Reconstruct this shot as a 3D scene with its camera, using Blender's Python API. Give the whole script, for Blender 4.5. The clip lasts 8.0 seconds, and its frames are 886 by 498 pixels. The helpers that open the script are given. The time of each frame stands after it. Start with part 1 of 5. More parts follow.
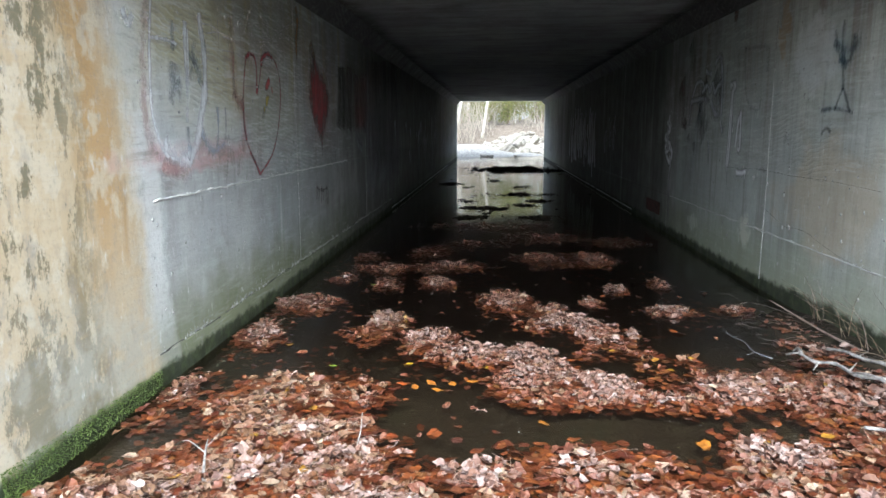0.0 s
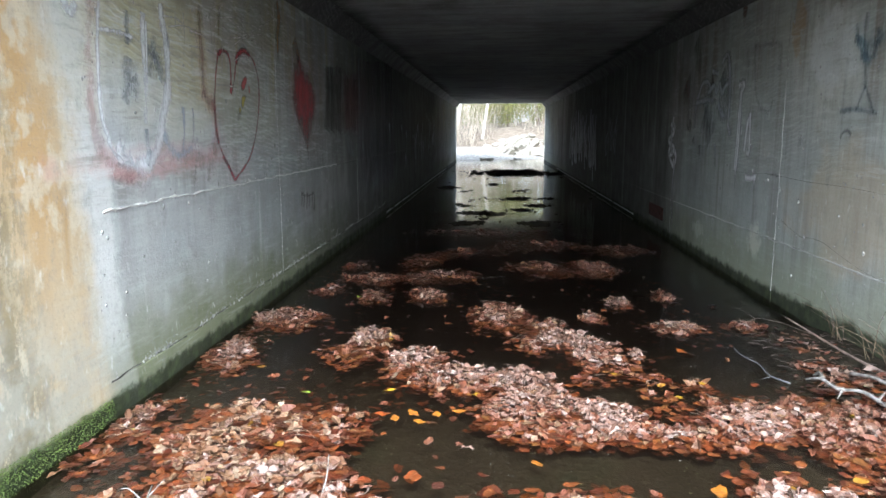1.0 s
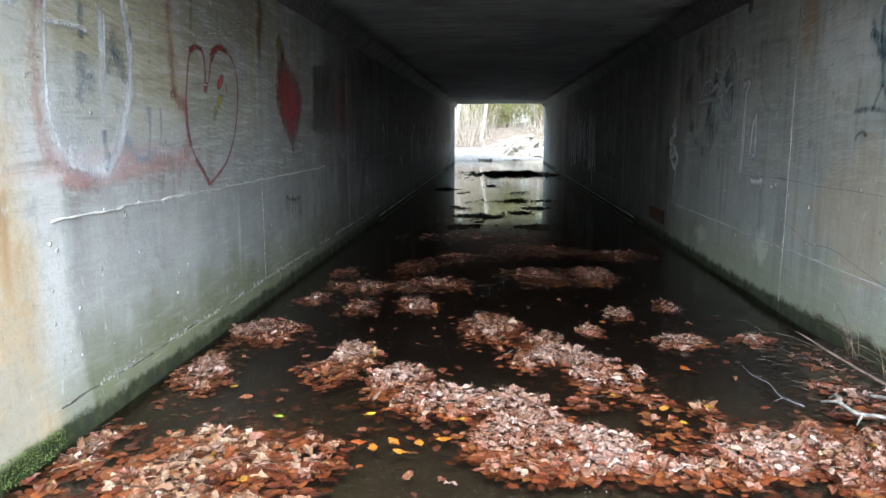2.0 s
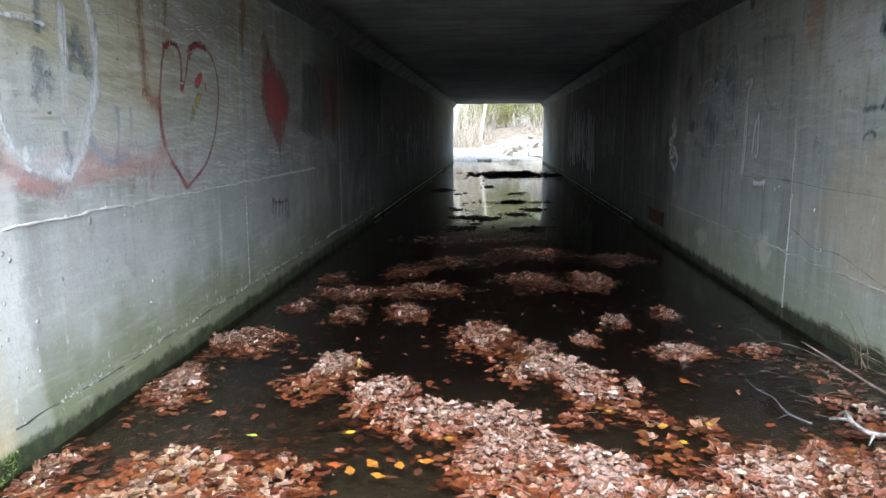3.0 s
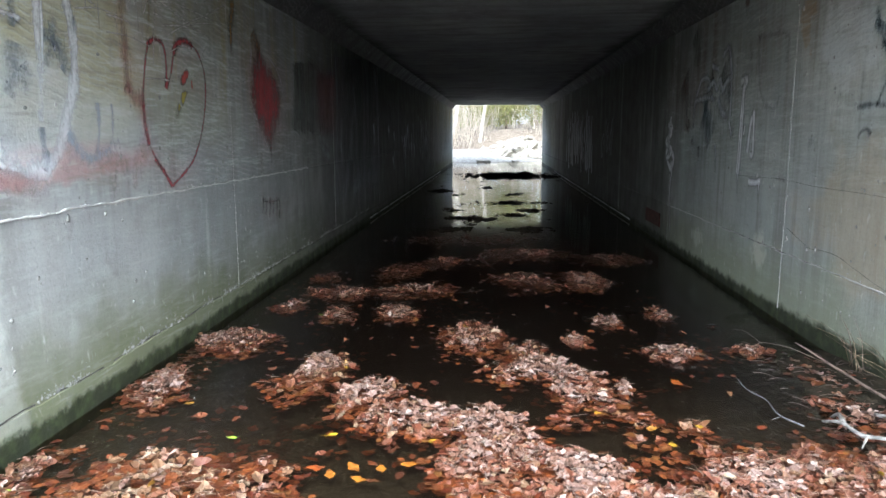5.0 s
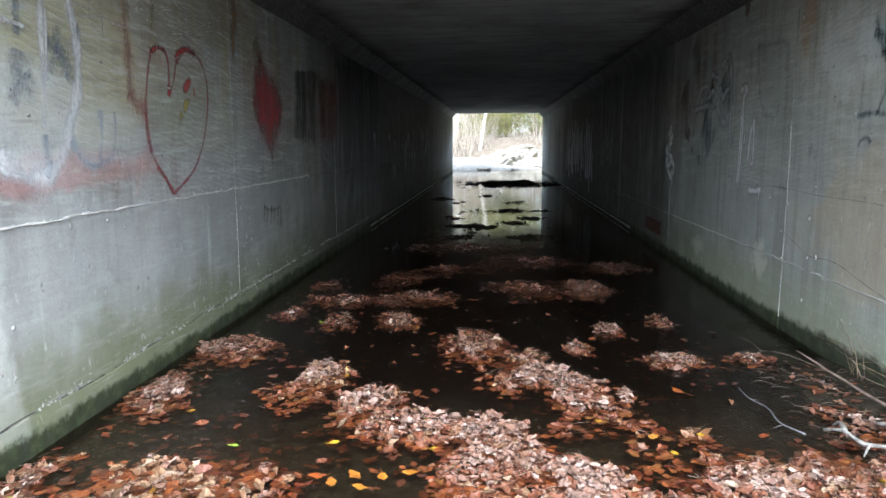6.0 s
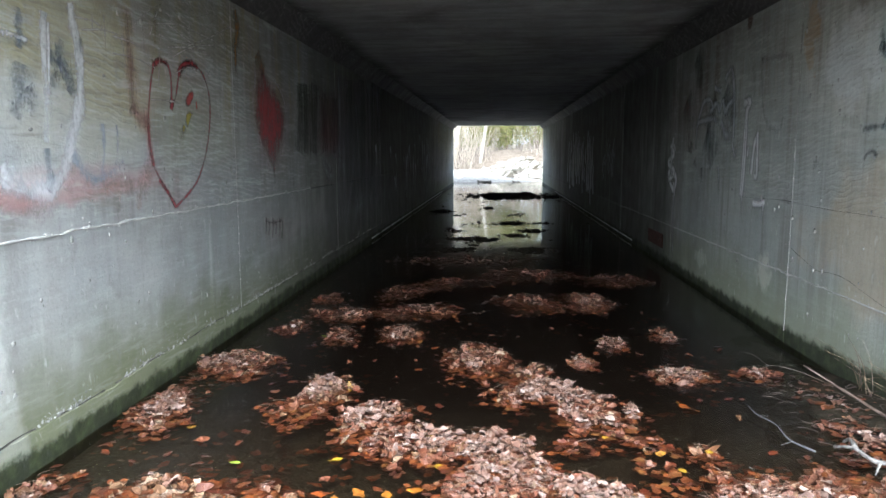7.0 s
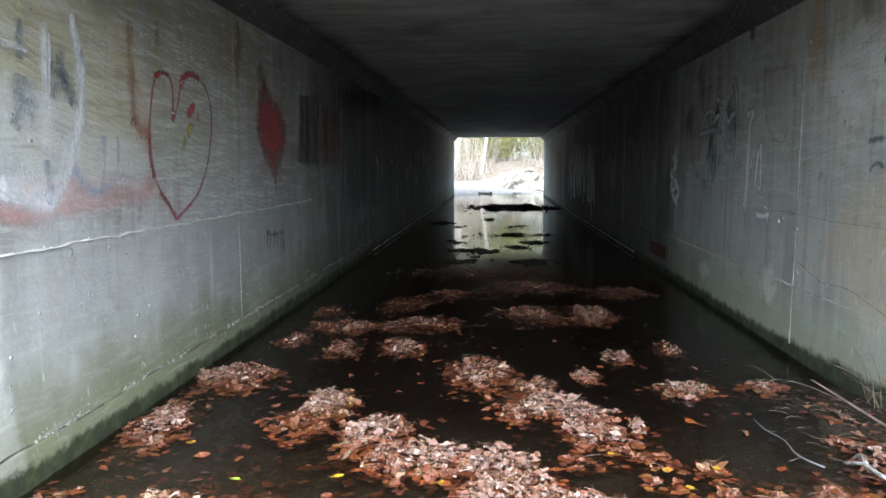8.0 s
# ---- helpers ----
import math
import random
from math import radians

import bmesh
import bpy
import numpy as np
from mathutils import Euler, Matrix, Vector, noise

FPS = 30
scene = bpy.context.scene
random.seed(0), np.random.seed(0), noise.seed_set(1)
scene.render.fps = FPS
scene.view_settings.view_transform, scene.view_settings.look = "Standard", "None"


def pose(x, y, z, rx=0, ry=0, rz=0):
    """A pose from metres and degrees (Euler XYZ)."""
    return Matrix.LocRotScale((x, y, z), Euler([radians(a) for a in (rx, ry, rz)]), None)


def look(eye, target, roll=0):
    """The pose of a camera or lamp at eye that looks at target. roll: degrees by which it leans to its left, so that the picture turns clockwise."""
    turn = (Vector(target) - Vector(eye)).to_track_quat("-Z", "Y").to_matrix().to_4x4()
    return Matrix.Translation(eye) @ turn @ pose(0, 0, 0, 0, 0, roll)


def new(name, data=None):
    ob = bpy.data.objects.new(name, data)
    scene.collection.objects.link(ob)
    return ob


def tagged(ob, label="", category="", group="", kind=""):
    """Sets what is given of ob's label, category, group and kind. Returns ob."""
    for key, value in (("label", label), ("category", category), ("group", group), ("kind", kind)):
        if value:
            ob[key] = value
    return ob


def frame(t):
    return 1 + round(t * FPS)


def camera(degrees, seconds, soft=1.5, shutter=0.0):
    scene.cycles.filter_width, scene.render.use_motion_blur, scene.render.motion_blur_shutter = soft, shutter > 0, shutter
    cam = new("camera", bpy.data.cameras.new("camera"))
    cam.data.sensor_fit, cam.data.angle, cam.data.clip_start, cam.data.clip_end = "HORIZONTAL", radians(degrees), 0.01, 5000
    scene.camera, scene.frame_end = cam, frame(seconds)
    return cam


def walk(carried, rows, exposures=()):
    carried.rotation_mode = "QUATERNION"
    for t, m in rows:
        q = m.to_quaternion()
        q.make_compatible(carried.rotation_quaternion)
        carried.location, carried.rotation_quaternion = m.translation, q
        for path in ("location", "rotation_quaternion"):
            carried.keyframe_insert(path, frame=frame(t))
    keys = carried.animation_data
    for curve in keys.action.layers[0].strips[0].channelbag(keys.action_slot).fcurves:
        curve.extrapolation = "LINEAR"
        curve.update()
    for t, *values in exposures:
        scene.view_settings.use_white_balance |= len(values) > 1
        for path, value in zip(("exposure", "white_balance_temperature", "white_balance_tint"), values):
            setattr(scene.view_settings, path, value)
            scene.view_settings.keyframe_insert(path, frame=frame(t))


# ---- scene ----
cam = camera(64.0, 8.0)
PATH = [
    (0, (-0.323, 1.036, 1.639), (-0.465, 3.003, 1.306), -0.1),
    (0.5, (-0.286, 1.28, 1.637), (-0.43, 3.248, 1.312), -0.1),
    (1, (-0.253, 1.506, 1.637), (-0.398, 3.474, 1.311), -0.1),
    (1.5, (-0.221, 1.707, 1.642), (-0.366, 3.675, 1.317), -0.1),
    (3, (-0.115, 2.138, 1.645), (-0.261, 4.106, 1.321), -0.2),
    (3.5, (-0.08, 2.238, 1.638), (-0.229, 4.206, 1.315), -0.2),
    (4, (-0.056, 2.264, 1.625), (-0.204, 4.232, 1.303), -0.2),
    (4.5, (-0.032, 2.24, 1.618), (-0.18, 4.208, 1.295), -0.2),
    (6, (-0.041, 2.211, 1.614), (-0.189, 4.183, 1.317), -0.1),
    (6.5, (-0.051, 2.23, 1.627), (-0.2, 4.204, 1.345), -0.1),
    (7, (-0.067, 2.247, 1.623), (-0.216, 4.224, 1.359), -0.1),
    (7.5, (-0.076, 2.267, 1.622), (-0.226, 4.246, 1.374), -0.1),
    (8, (-0.085, 2.289, 1.624), (-0.236, 4.27, 1.392), -0.1),
]
EXPOSURES = [(0.0, 2.0, 5600, 5), (1.0, 2.3, 5600, 5), (8.0, 2.35, 5600, 5)]
SKY, SUN = 0.30, 0.6
walk(cam, [(t, look(eye, target, roll)) for t, eye, target, roll in PATH], EXPOSURES)

# ---- light: an overcast sky and a very soft sun ----
world = bpy.data.worlds.new("overcast_sky")
scene.world = world
world.use_nodes = True
wn = world.node_tree.nodes
sky = wn.new("ShaderNodeTexSky")
sky.sky_type, sky.sun_disc = "NISHITA", False
sky.sun_elevation, sky.sun_rotation = radians(40), radians(175)
sky.air_density, sky.dust_density, sky.ozone_density = 0.8, 4.0, 0.8
wn["Background"].inputs["Strength"].default_value = SKY
cloud = wn.new("ShaderNodeHueSaturation")
cloud.inputs["Saturation"].default_value = 0.45
world.node_tree.links.new(sky.outputs["Color"], cloud.inputs["Color"])
world.node_tree.links.new(cloud.outputs["Color"], wn["Background"].inputs["Color"])
sun = new("sun", bpy.data.lights.new("sun", "SUN"))
sun.data.energy, sun.data.angle, sun.data.color = SUN, radians(50), (1.0, 0.97, 0.93)
sun.matrix_world = look((7, -77, 66), (0, 0, 0))

# ---- the plan, in metres: the culvert runs along y ----
HALF, NEAR, FAR, TOP, HAUNCH = 2.44, 3.70, 41.5, 3.18, 0.2
rng = random.Random(7)


# ---- materials ----
class Nodes:
    """Small helper that strings shader nodes together."""

    def __init__(self, name):
        self.mat = bpy.data.materials.new(name)
        self.mat.use_nodes = True
        self.tree = self.mat.node_tree
        self.bsdf = self.tree.nodes["Principled BSDF"]
        self.out = self.tree.nodes["Material Output"]
        self.place = self.node("ShaderNodeNewGeometry").outputs["Position"]

    def node(self, kind):
        return self.tree.nodes.new(kind)

    def link(self, a, b):
        self.tree.links.new(a, b)

    def put(self, socket, value):
        if isinstance(value, bpy.types.NodeSocket):
            self.link(value, socket)
        else:
            socket.default_value = value

    def math(self, op, a, b=0.0, clamp=False):
        n = self.node("ShaderNodeMath")
        n.operation, n.use_clamp = op, clamp
        self.put(n.inputs[0], a)
        self.put(n.inputs[1], b)
        return n.outputs[0]

    def noise(self, scale, detail=4.0, stretch=(1, 1, 1), rough=0.55, distort=0.0, shift=(0, 0, 0)):
        m = self.node("ShaderNodeMapping")
        m.inputs["Scale"].default_value = stretch
        m.inputs["Location"].default_value = shift
        self.link(self.place, m.inputs["Vector"])
        n = self.node("ShaderNodeTexNoise")
        n.inputs["Scale"].default_value, n.inputs["Detail"].default_value = scale, detail
        n.inputs["Roughness"].default_value, n.inputs["Distortion"].default_value = rough, distort
        self.link(m.outputs[0], n.inputs["Vector"])
        return n.outputs["Fac"]

    def ramp(self, fac, low, high, to_low=0.0, to_high=1.0):
        n = self.node("ShaderNodeMapRange")
        n.interpolation_type = "SMOOTHSTEP"
        self.put(n.inputs[0], fac)
        for i, v in enumerate((low, high, to_low, to_high)):
            self.put(n.inputs[i + 1], v)
        return n.outputs[0]

    def colours(self, fac, *stops):
        n = self.node("ShaderNodeValToRGB")
        el = n.color_ramp.elements
        while len(el) < len(stops):
            el.new(0.5)
        for e, (p, c) in zip(el, stops):
            e.position, e.color = p, (*c, 1)
        self.put(n.inputs[0], fac)
        return n.outputs[0]

    def mix(self, fac, a, b, mode="MIX"):
        n = self.node("ShaderNodeMix")
        n.data_type, n.blend_type = "RGBA", mode
        self.put(n.inputs["Factor"], fac)
        for s, v in ((n.inputs[6], a), (n.inputs[7], b)):
            self.put(s, v if isinstance(v, bpy.types.NodeSocket) else (*v, 1))
        return n.outputs[2]

    def axis(self, i):
        n = self.node("ShaderNodeSeparateXYZ")
        self.link(self.place, n.inputs[0])
        return n.outputs[i]

    def spot(self, y, z, ry, rz, ragged=0.8, scale=3.0, soft=0.5):
        """A stain of its own shape on a wall, round (y, z)."""
        dy = self.math("DIVIDE", self.math("SUBTRACT", self.axis(1), y), ry)
        dz = self.math("DIVIDE", self.math("SUBTRACT", self.axis(2), z), rz)
        d = self.math("SQRT", self.math("ADD", self.math("MULTIPLY", dy, dy), self.math("MULTIPLY", dz, dz)))
        n = self.math("MULTIPLY", self.math("SUBTRACT", self.noise(scale, 6), 0.5), ragged * 2)
        return self.ramp(self.math("ADD", d, n), 1.0, 1.0 - soft, 0, 1)

    def bump(self, height, strength, distance=0.01, base=None):
        n = self.node("ShaderNodeBump")
        n.inputs["Strength"].default_value, n.inputs["Distance"].default_value = strength, distance
        self.put(n.inputs["Height"], height)
        if base is not None:
            self.link(base, n.inputs["Normal"])
        return n.outputs[0]

    def done(self, colour, rough, normal=None, metal=0.0, specular=0.4):
        self.put(self.bsdf.inputs["Base Color"], colour if isinstance(colour, bpy.types.NodeSocket) else (*colour, 1))
        self.put(self.bsdf.inputs["Roughness"], rough)
        self.bsdf.inputs["Metallic"].default_value = metal
        self.bsdf.inputs["Specular IOR Level"].default_value = specular
        if normal is not None:
            self.link(normal, self.bsdf.inputs["Normal"])
        return self.mat


def concrete(name, side):
    """Form-cast concrete: mottled, streaked, algae above the waterline. side: -1 and 1 the walls, 0 the slab above."""
    m = Nodes(name)
    big, mid, fine = m.noise(0.55, 5), m.noise(3.2, 6), m.noise(55, 4)
    colour = m.colours(big, (0.32, (0.25, 0.265, 0.27)), (0.5, (0.345, 0.355, 0.355)), (0.68, (0.43, 0.43, 0.41)))
    colour = m.mix(m.ramp(mid, 0.42, 0.75, 0, 0.5), colour, (0.27, 0.265, 0.25))
    colour = m.mix(m.ramp(fine, 0.5, 0.8, 0, 0.35), colour, (0.52, 0.51, 0.49))
    if side:
        streak = m.noise(1.0, 6, (1, 5.5, 0.28), rough=0.65)
        tall = m.ramp(m.axis(2), 1.05, 1.3, 0.35, 1.0) if side < 0 else 1.0
        colour = m.mix(m.math("MULTIPLY", m.ramp(streak, 0.46, 0.7, 0, 0.75), tall), colour, (0.20, 0.195, 0.185))
        pale = m.noise(1.0, 5, (1, 9, 0.5), shift=(0, 3.3, 8))
        colour = m.mix(m.ramp(pale, 0.58, 0.8, 0, 0.5), colour, (0.55, 0.55, 0.53))
        z, y = m.axis(2), m.axis(1)
        rag = m.math("MULTIPLY", m.math("SUBTRACT", m.noise(2.2, 6), 0.5), 0.75)
        low = m.math("ADD", z, rag)
        colour = m.mix(m.ramp(low, 0.85, 0.16, 0, 0.9), colour, (0.135, 0.145, 0.075) if side < 0 else (0.25, 0.26, 0.20))
        wet = m.math("ADD", z, m.math("MULTIPLY", m.math("SUBTRACT", m.noise(6, 6, rough=0.7), 0.5), 0.2))
        if side > 0:
            wet = m.math("ADD", wet, m.ramp(y, 6.0, 9.5, 0, 0.1))
        wetness = m.ramp(wet, 0.14, 0.08, 0, 1) if side < 0 else m.ramp(wet, 0.25, 0.17, 0, 1)
        rust = m.noise(1.0, 6, (1, 4.5, 0.45), shift=(0, 9, 1), rough=0.65)
        high = m.ramp(z, 1.4, 2.4, 0, 0.85 if side < 0 else 0.6)
        colour = m.mix(m.math("MULTIPLY", m.ramp(rust, 0.45, 0.7), high), colour, (0.15, 0.10, 0.075) if side > 0 else (0.34, 0.30, 0.15))
    if side < 0:
        # chalky white edge, then the ochre weathered end with lichen
        wander = m.math("MULTIPLY", m.math("SUBTRACT", m.math("ADD", m.noise(1.1, 6), m.math("MULTIPLY", m.math("SUBTRACT", m.noise(9, 5), 0.5), 0.3)), 0.5), 0.55)
        lean = m.math("SUBTRACT", m.math("MULTIPLY", m.ramp(z, 0.9, 0.2), 0.2), m.math("MULTIPLY", m.ramp(z, 1.2, 2.4), 0.15))
        along = m.math("SUBTRACT", m.math("ADD", y, wander), lean)
        colour = m.mix(m.math("MULTIPLY", m.ramp(m.math("SUBTRACT", along, m.math("MULTIPLY", m.ramp(z, 1.2, 2.4), 0.3)), 5.39, 5.31, 0, 0.6), m.ramp(low, 0.25, 0.95, 0.4, 1.0)), colour, (0.60, 0.60, 0.58))
        ochre = m.colours(m.noise(2.0, 6, (1, 3, 0.5)), (0.35, (0.42, 0.325, 0.205)), (0.55, (0.46, 0.38, 0.262)), (0.7, (0.37, 0.26, 0.14)))
        band = m.ramp(m.math("ABSOLUTE", m.math("SUBTRACT", along, 4.74)), 0.30, 0.02, 0, 0.8)
        ochre = m.mix(m.math("MULTIPLY", band, m.ramp(z, 0.4, 1.6)), ochre, (0.37, 0.225, 0.09))
        flake = m.noise(5.5, 6, (1, 1, 0.8), shift=(0, 2, 0))
        ochre = m.mix(m.ramp(flake, 0.52, 0.6, 0, 0.7), ochre, (0.49, 0.43, 0.33))
        lichen = m.math("ADD", m.noise(8.0, 8, (1, 1.3, 0.8), rough=0.75, shift=(0, 7, 0)), m.math("MULTIPLY", m.math("SUBTRACT", m.noise(1.0, 4, (1, 3.2, 0.9), shift=(0, 2, 6)), 0.5), 0.9))
        ochre = m.mix(m.math("MULTIPLY", m.ramp(lichen, 0.47, 0.57), m.ramp(along, 4.85, 4.3, 0, 0.92)), ochre, (0.14, 0.122, 0.075))
        grey = m.math("MULTIPLY", m.ramp(m.math("ADD", z, m.math("MULTIPLY", m.noise(3, 5), 0.8)), 1.6, 0.7), m.ramp(m.noise(4.5, 6, shift=(1, 4, 4)), 0.4, 0.6, 0.2, 0.8))
        ochre = m.mix(grey, ochre, (0.36, 0.345, 0.29))
        rut = m.math("MULTIPLY", m.ramp(m.math("ABSOLUTE", m.math("SUBTRACT", along, 4.5)), 0.10, 0.0), m.ramp(m.noise(3, 5, (1, 1, 0.5), shift=(5, 0, 0)), 0.42, 0.6))
        ochre = m.mix(m.math("MULTIPLY", rut, 0.7), ochre, (0.22, 0.17, 0.09))
        scrape = m.noise(1.0, 6, (1, 3.0, 26), rough=0.7, shift=(0, 0, 3))
        ochre = m.mix(m.ramp(scrape, 0.5, 0.7, 0, 0.3), ochre, (0.40, 0.30, 0.18))
        colour = m.mix(m.ramp(along, 5.18, 4.96), colour, ochre)
        # ghost of old paint
        colour = m.mix(m.math("MULTIPLY", m.spot(6.2, 2.1, 1.3, 0.65, 0.5, 1.5), 0.75), colour, (0.43, 0.40, 0.26))
        colour = m.mix(m.math("MULTIPLY", m.spot(7.7, 1.9, 1.0, 0.5, 0.7, 1.8), 0.4), colour, (0.33, 0.33, 0.24))
        colour = m.mix(m.math("MULTIPLY", m.spot(6.1, 1.47, 1.3, 0.13, 0.7, 4.0), 0.5), colour, (0.48, 0.24, 0.22))
        colour = m.mix(m.math("MULTIPLY", m.spot(5.75, 1.75, 0.55, 0.45, 0.6, 2.5), 0.5), colour, (0.52, 0.54, 0.56))
        colour = m.mix(m.math("MULTIPLY", m.spot(6.5, 1.65, 0.6, 0.25, 0.8, 3.5), 0.4), colour, (0.47, 0.50, 0.52))
        colour = m.mix(m.math("MULTIPLY", m.spot(7.6, 2.7, 1.6, 0.5, 0.8, 1.8), 0.45), colour, (0.20, 0.19, 0.12))
        moss = m.math("MULTIPLY", m.ramp(m.math("ADD", z, m.math("MULTIPLY", m.noise(5, 5), 0.1)), 0.22, 0.14), m.ramp(along, 5.5, 4.9))
        colour = m.mix(m.math("MULTIPLY", moss, 0.85), colour, (0.07, 0.11, 0.03))
    if side > 0:
        colour = m.mix(m.math("MULTIPLY", m.spot(7.0, 1.05, 1.2, 0.6, 0.9, 2.0), 0.45), colour, (0.38, 0.29, 0.19))
        colour = m.mix(m.math("MULTIPLY", m.spot(8.3, 2.6, 0.14, 0.45, 1.2, 6.0), 0.5), colour, (0.30, 0.17, 0.05))
        colour = m.mix(m.math("MULTIPLY", m.spot(9.75, 3.0, 0.10, 0.25, 0.7, 5.0), 0.9), colour, (0.07, 0.035, 0.028))
        colour = m.mix(m.math("MULTIPLY", m.spot(9.05, 0.52, 0.22, 0.2, 0.9, 6.0), 0.6), colour, (0.55, 0.55, 0.50))
        colour = m.mix(m.math("MULTIPLY", m.spot(11.1, 0.36, 0.3, 0.12, 1.0, 7.0), 0.5), colour, (0.5, 0.5, 0.46))
        colour = m.mix(m.math("MULTIPLY", m.spot(7.6, 2.3, 0.6, 0.35, 0.9, 4.0), 0.65), colour, (0.52, 0.53, 0.56))
    if not side:
        boards = m.noise(1.0, 4, (0.7, 4.0, 1))
        colour = m.mix(m.ramp(boards, 0.4, 0.65, 0, 0.5), colour, (0.17, 0.165, 0.16))
        colour = m.mix(m.ramp(m.noise(0.9, 6), 0.5, 0.7, 0, 0.6), colour, (0.13, 0.125, 0.12))
        # corner shade painted along the haunches, fading out towards the far mouth
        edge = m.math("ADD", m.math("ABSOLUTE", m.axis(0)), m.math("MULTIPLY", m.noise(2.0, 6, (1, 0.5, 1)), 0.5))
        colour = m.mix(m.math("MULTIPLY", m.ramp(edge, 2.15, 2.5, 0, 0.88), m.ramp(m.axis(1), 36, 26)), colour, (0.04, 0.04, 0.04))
        # pale board marks, stronger further in: far daylight on the slab painted in
        board = m.noise(1.0, 5, (0.5, 7.0, 1), rough=0.7, shift=(2, 0, 0))
        colour = m.mix(m.math("MULTIPLY", m.ramp(board, 0.5, 0.66, 0, 0.7), m.ramp(m.axis(1), 12, 24)), colour, (0.44, 0.42, 0.40))
    grain = m.node("ShaderNodeTexWave")
    grain.wave_type, grain.bands_direction = "BANDS", "Z"
    grain.inputs["Scale"].default_value, grain.inputs["Distortion"].default_value = 7.0, 8.0
    grain.inputs["Detail"].default_value, grain.inputs["Detail Scale"].default_value = 5.0, 0.8
    turn = m.node("ShaderNodeMapping")
    turn.inputs["Rotation"].default_value = (radians(9), 0, 0)
    m.link(m.place, turn.inputs["Vector"])
    m.link(turn.outputs[0], grain.inputs["Vector"])
    bare = m.ramp(m.noise(2.2, 5, (1, 0.5, 1), shift=(0, 5, 5)), 0.36, 0.6)
    if side:
        bare = m.math("MULTIPLY", m.math("MULTIPLY", bare, m.ramp(m.axis(1), 4.9, 5.5, 0.0, 1.0)), m.ramp(m.axis(2), 1.1, 1.35, 0.12, 1.0))
    lines = m.math("MULTIPLY", m.ramp(grain.outputs["Fac"], 0.5, 1.0), bare)
    colour = m.mix(m.math("MULTIPLY", lines, 0.3 if side < 0 else 0.1), colour, (0.54, 0.54, 0.50))
    blotch = m.noise(7, 7, (1, 1, 0.6), rough=0.7, shift=(4, 1, 2))
    colour = m.mix(m.ramp(blotch, 0.52, 0.72, 0, 0.45), colour, (0.21, 0.21, 0.20))
    colour = m.mix(m.ramp(m.noise(16, 6, (1, 1, 0.5), shift=(2, 8, 2)), 0.6, 0.74, 0, 0.4), colour, (0.6, 0.6, 0.58))
    normal = m.bump(lines, 0.3, 0.006)
    normal = m.bump(mid, 0.5, 0.02, normal)
    normal = m.bump(fine, 0.6, 0.005, normal)
    pit = m.node("ShaderNodeTexVoronoi")
    pit.inputs["Scale"].default_value = 9.0
    m.link(m.place, pit.inputs["Vector"])
    normal = m.bump(m.ramp(pit.outputs["Distance"], 0.0, 0.10), 0.5, 0.006, normal)
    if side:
        # black damp film plus painted gloom on the inner stretch, with clean lime runs
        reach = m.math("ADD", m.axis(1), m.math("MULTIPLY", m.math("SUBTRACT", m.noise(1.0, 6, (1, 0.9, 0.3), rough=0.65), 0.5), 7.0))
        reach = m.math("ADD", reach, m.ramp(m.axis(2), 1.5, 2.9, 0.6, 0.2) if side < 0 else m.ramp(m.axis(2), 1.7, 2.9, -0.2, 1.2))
        # the painted gloom fades out again where daylight enters at the far mouth
        film_gloom = m.math("MULTIPLY", m.ramp(reach, 7.5 if side < 0 else 10.0, 14.5), m.ramp(reach, 35.0, 26.0))
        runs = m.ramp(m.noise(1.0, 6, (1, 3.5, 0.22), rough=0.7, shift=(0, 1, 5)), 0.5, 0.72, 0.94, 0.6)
        colour = m.mix(m.math("MULTIPLY", film_gloom, runs), colour, (0.078, 0.076, 0.071) if side < 0 else (0.064, 0.063, 0.060))
        brush = m.node("ShaderNodeTexNoise")
        brush.inputs["Scale"].default_value, brush.inputs["Detail"].default_value, brush.inputs["Roughness"].default_value = 1.0, 6.0, 0.7
        tilt = m.node("ShaderNodeMapping")
        tilt.inputs["Rotation"].default_value = (radians(12), 0, 0)
        tilt.inputs["Scale"].default_value = (1, 2.2, 20)
        m.link(m.place, tilt.inputs["Vector"])
        m.link(tilt.outputs[0], brush.inputs["Vector"])
        upper = m.math("MULTIPLY", m.math("MULTIPLY", m.ramp(m.axis(2), 1.1, 1.4, 0.25, 1.0), m.ramp(m.axis(1), 4.9, 5.3, 0.15, 1.0)), m.math("SUBTRACT", 1.0, film_gloom))
        colour = m.mix(m.math("MULTIPLY", m.ramp(brush.outputs["Fac"], 0.5, 0.68), m.math("MULTIPLY", upper, 0.62 if side < 0 else 0.3)), colour, (0.58, 0.60, 0.60))
        colour = m.mix(m.math("MULTIPLY", m.ramp(brush.outputs["Fac"], 0.48, 0.32), m.math("MULTIPLY", upper, 0.55 if side < 0 else 0.35)), colour, (0.20, 0.195, 0.16))
    grit = m.noise(34, 5, rough=0.75, shift=(3, 3, 9))
    colour = m.mix(m.ramp(grit, 0.5, 0.68, 0, 0.28), colour, (0.16, 0.16, 0.15))
    colour = m.mix(1.0, colour, ((0.98, 0.995, 0.975) if side < 0 else (1.16, 1.20, 1.13)) if side else (0.98, 0.95, 0.93), "MULTIPLY")
    if side:
        # dark slimy band above the waterline
        slime = m.mix(m.ramp(m.noise(9, 5), 0.4, 0.7), (0.020, 0.024, 0.013), (0.046, 0.058, 0.025))
        colour = m.mix(m.math("MULTIPLY", wetness, 0.93), colour, slime)
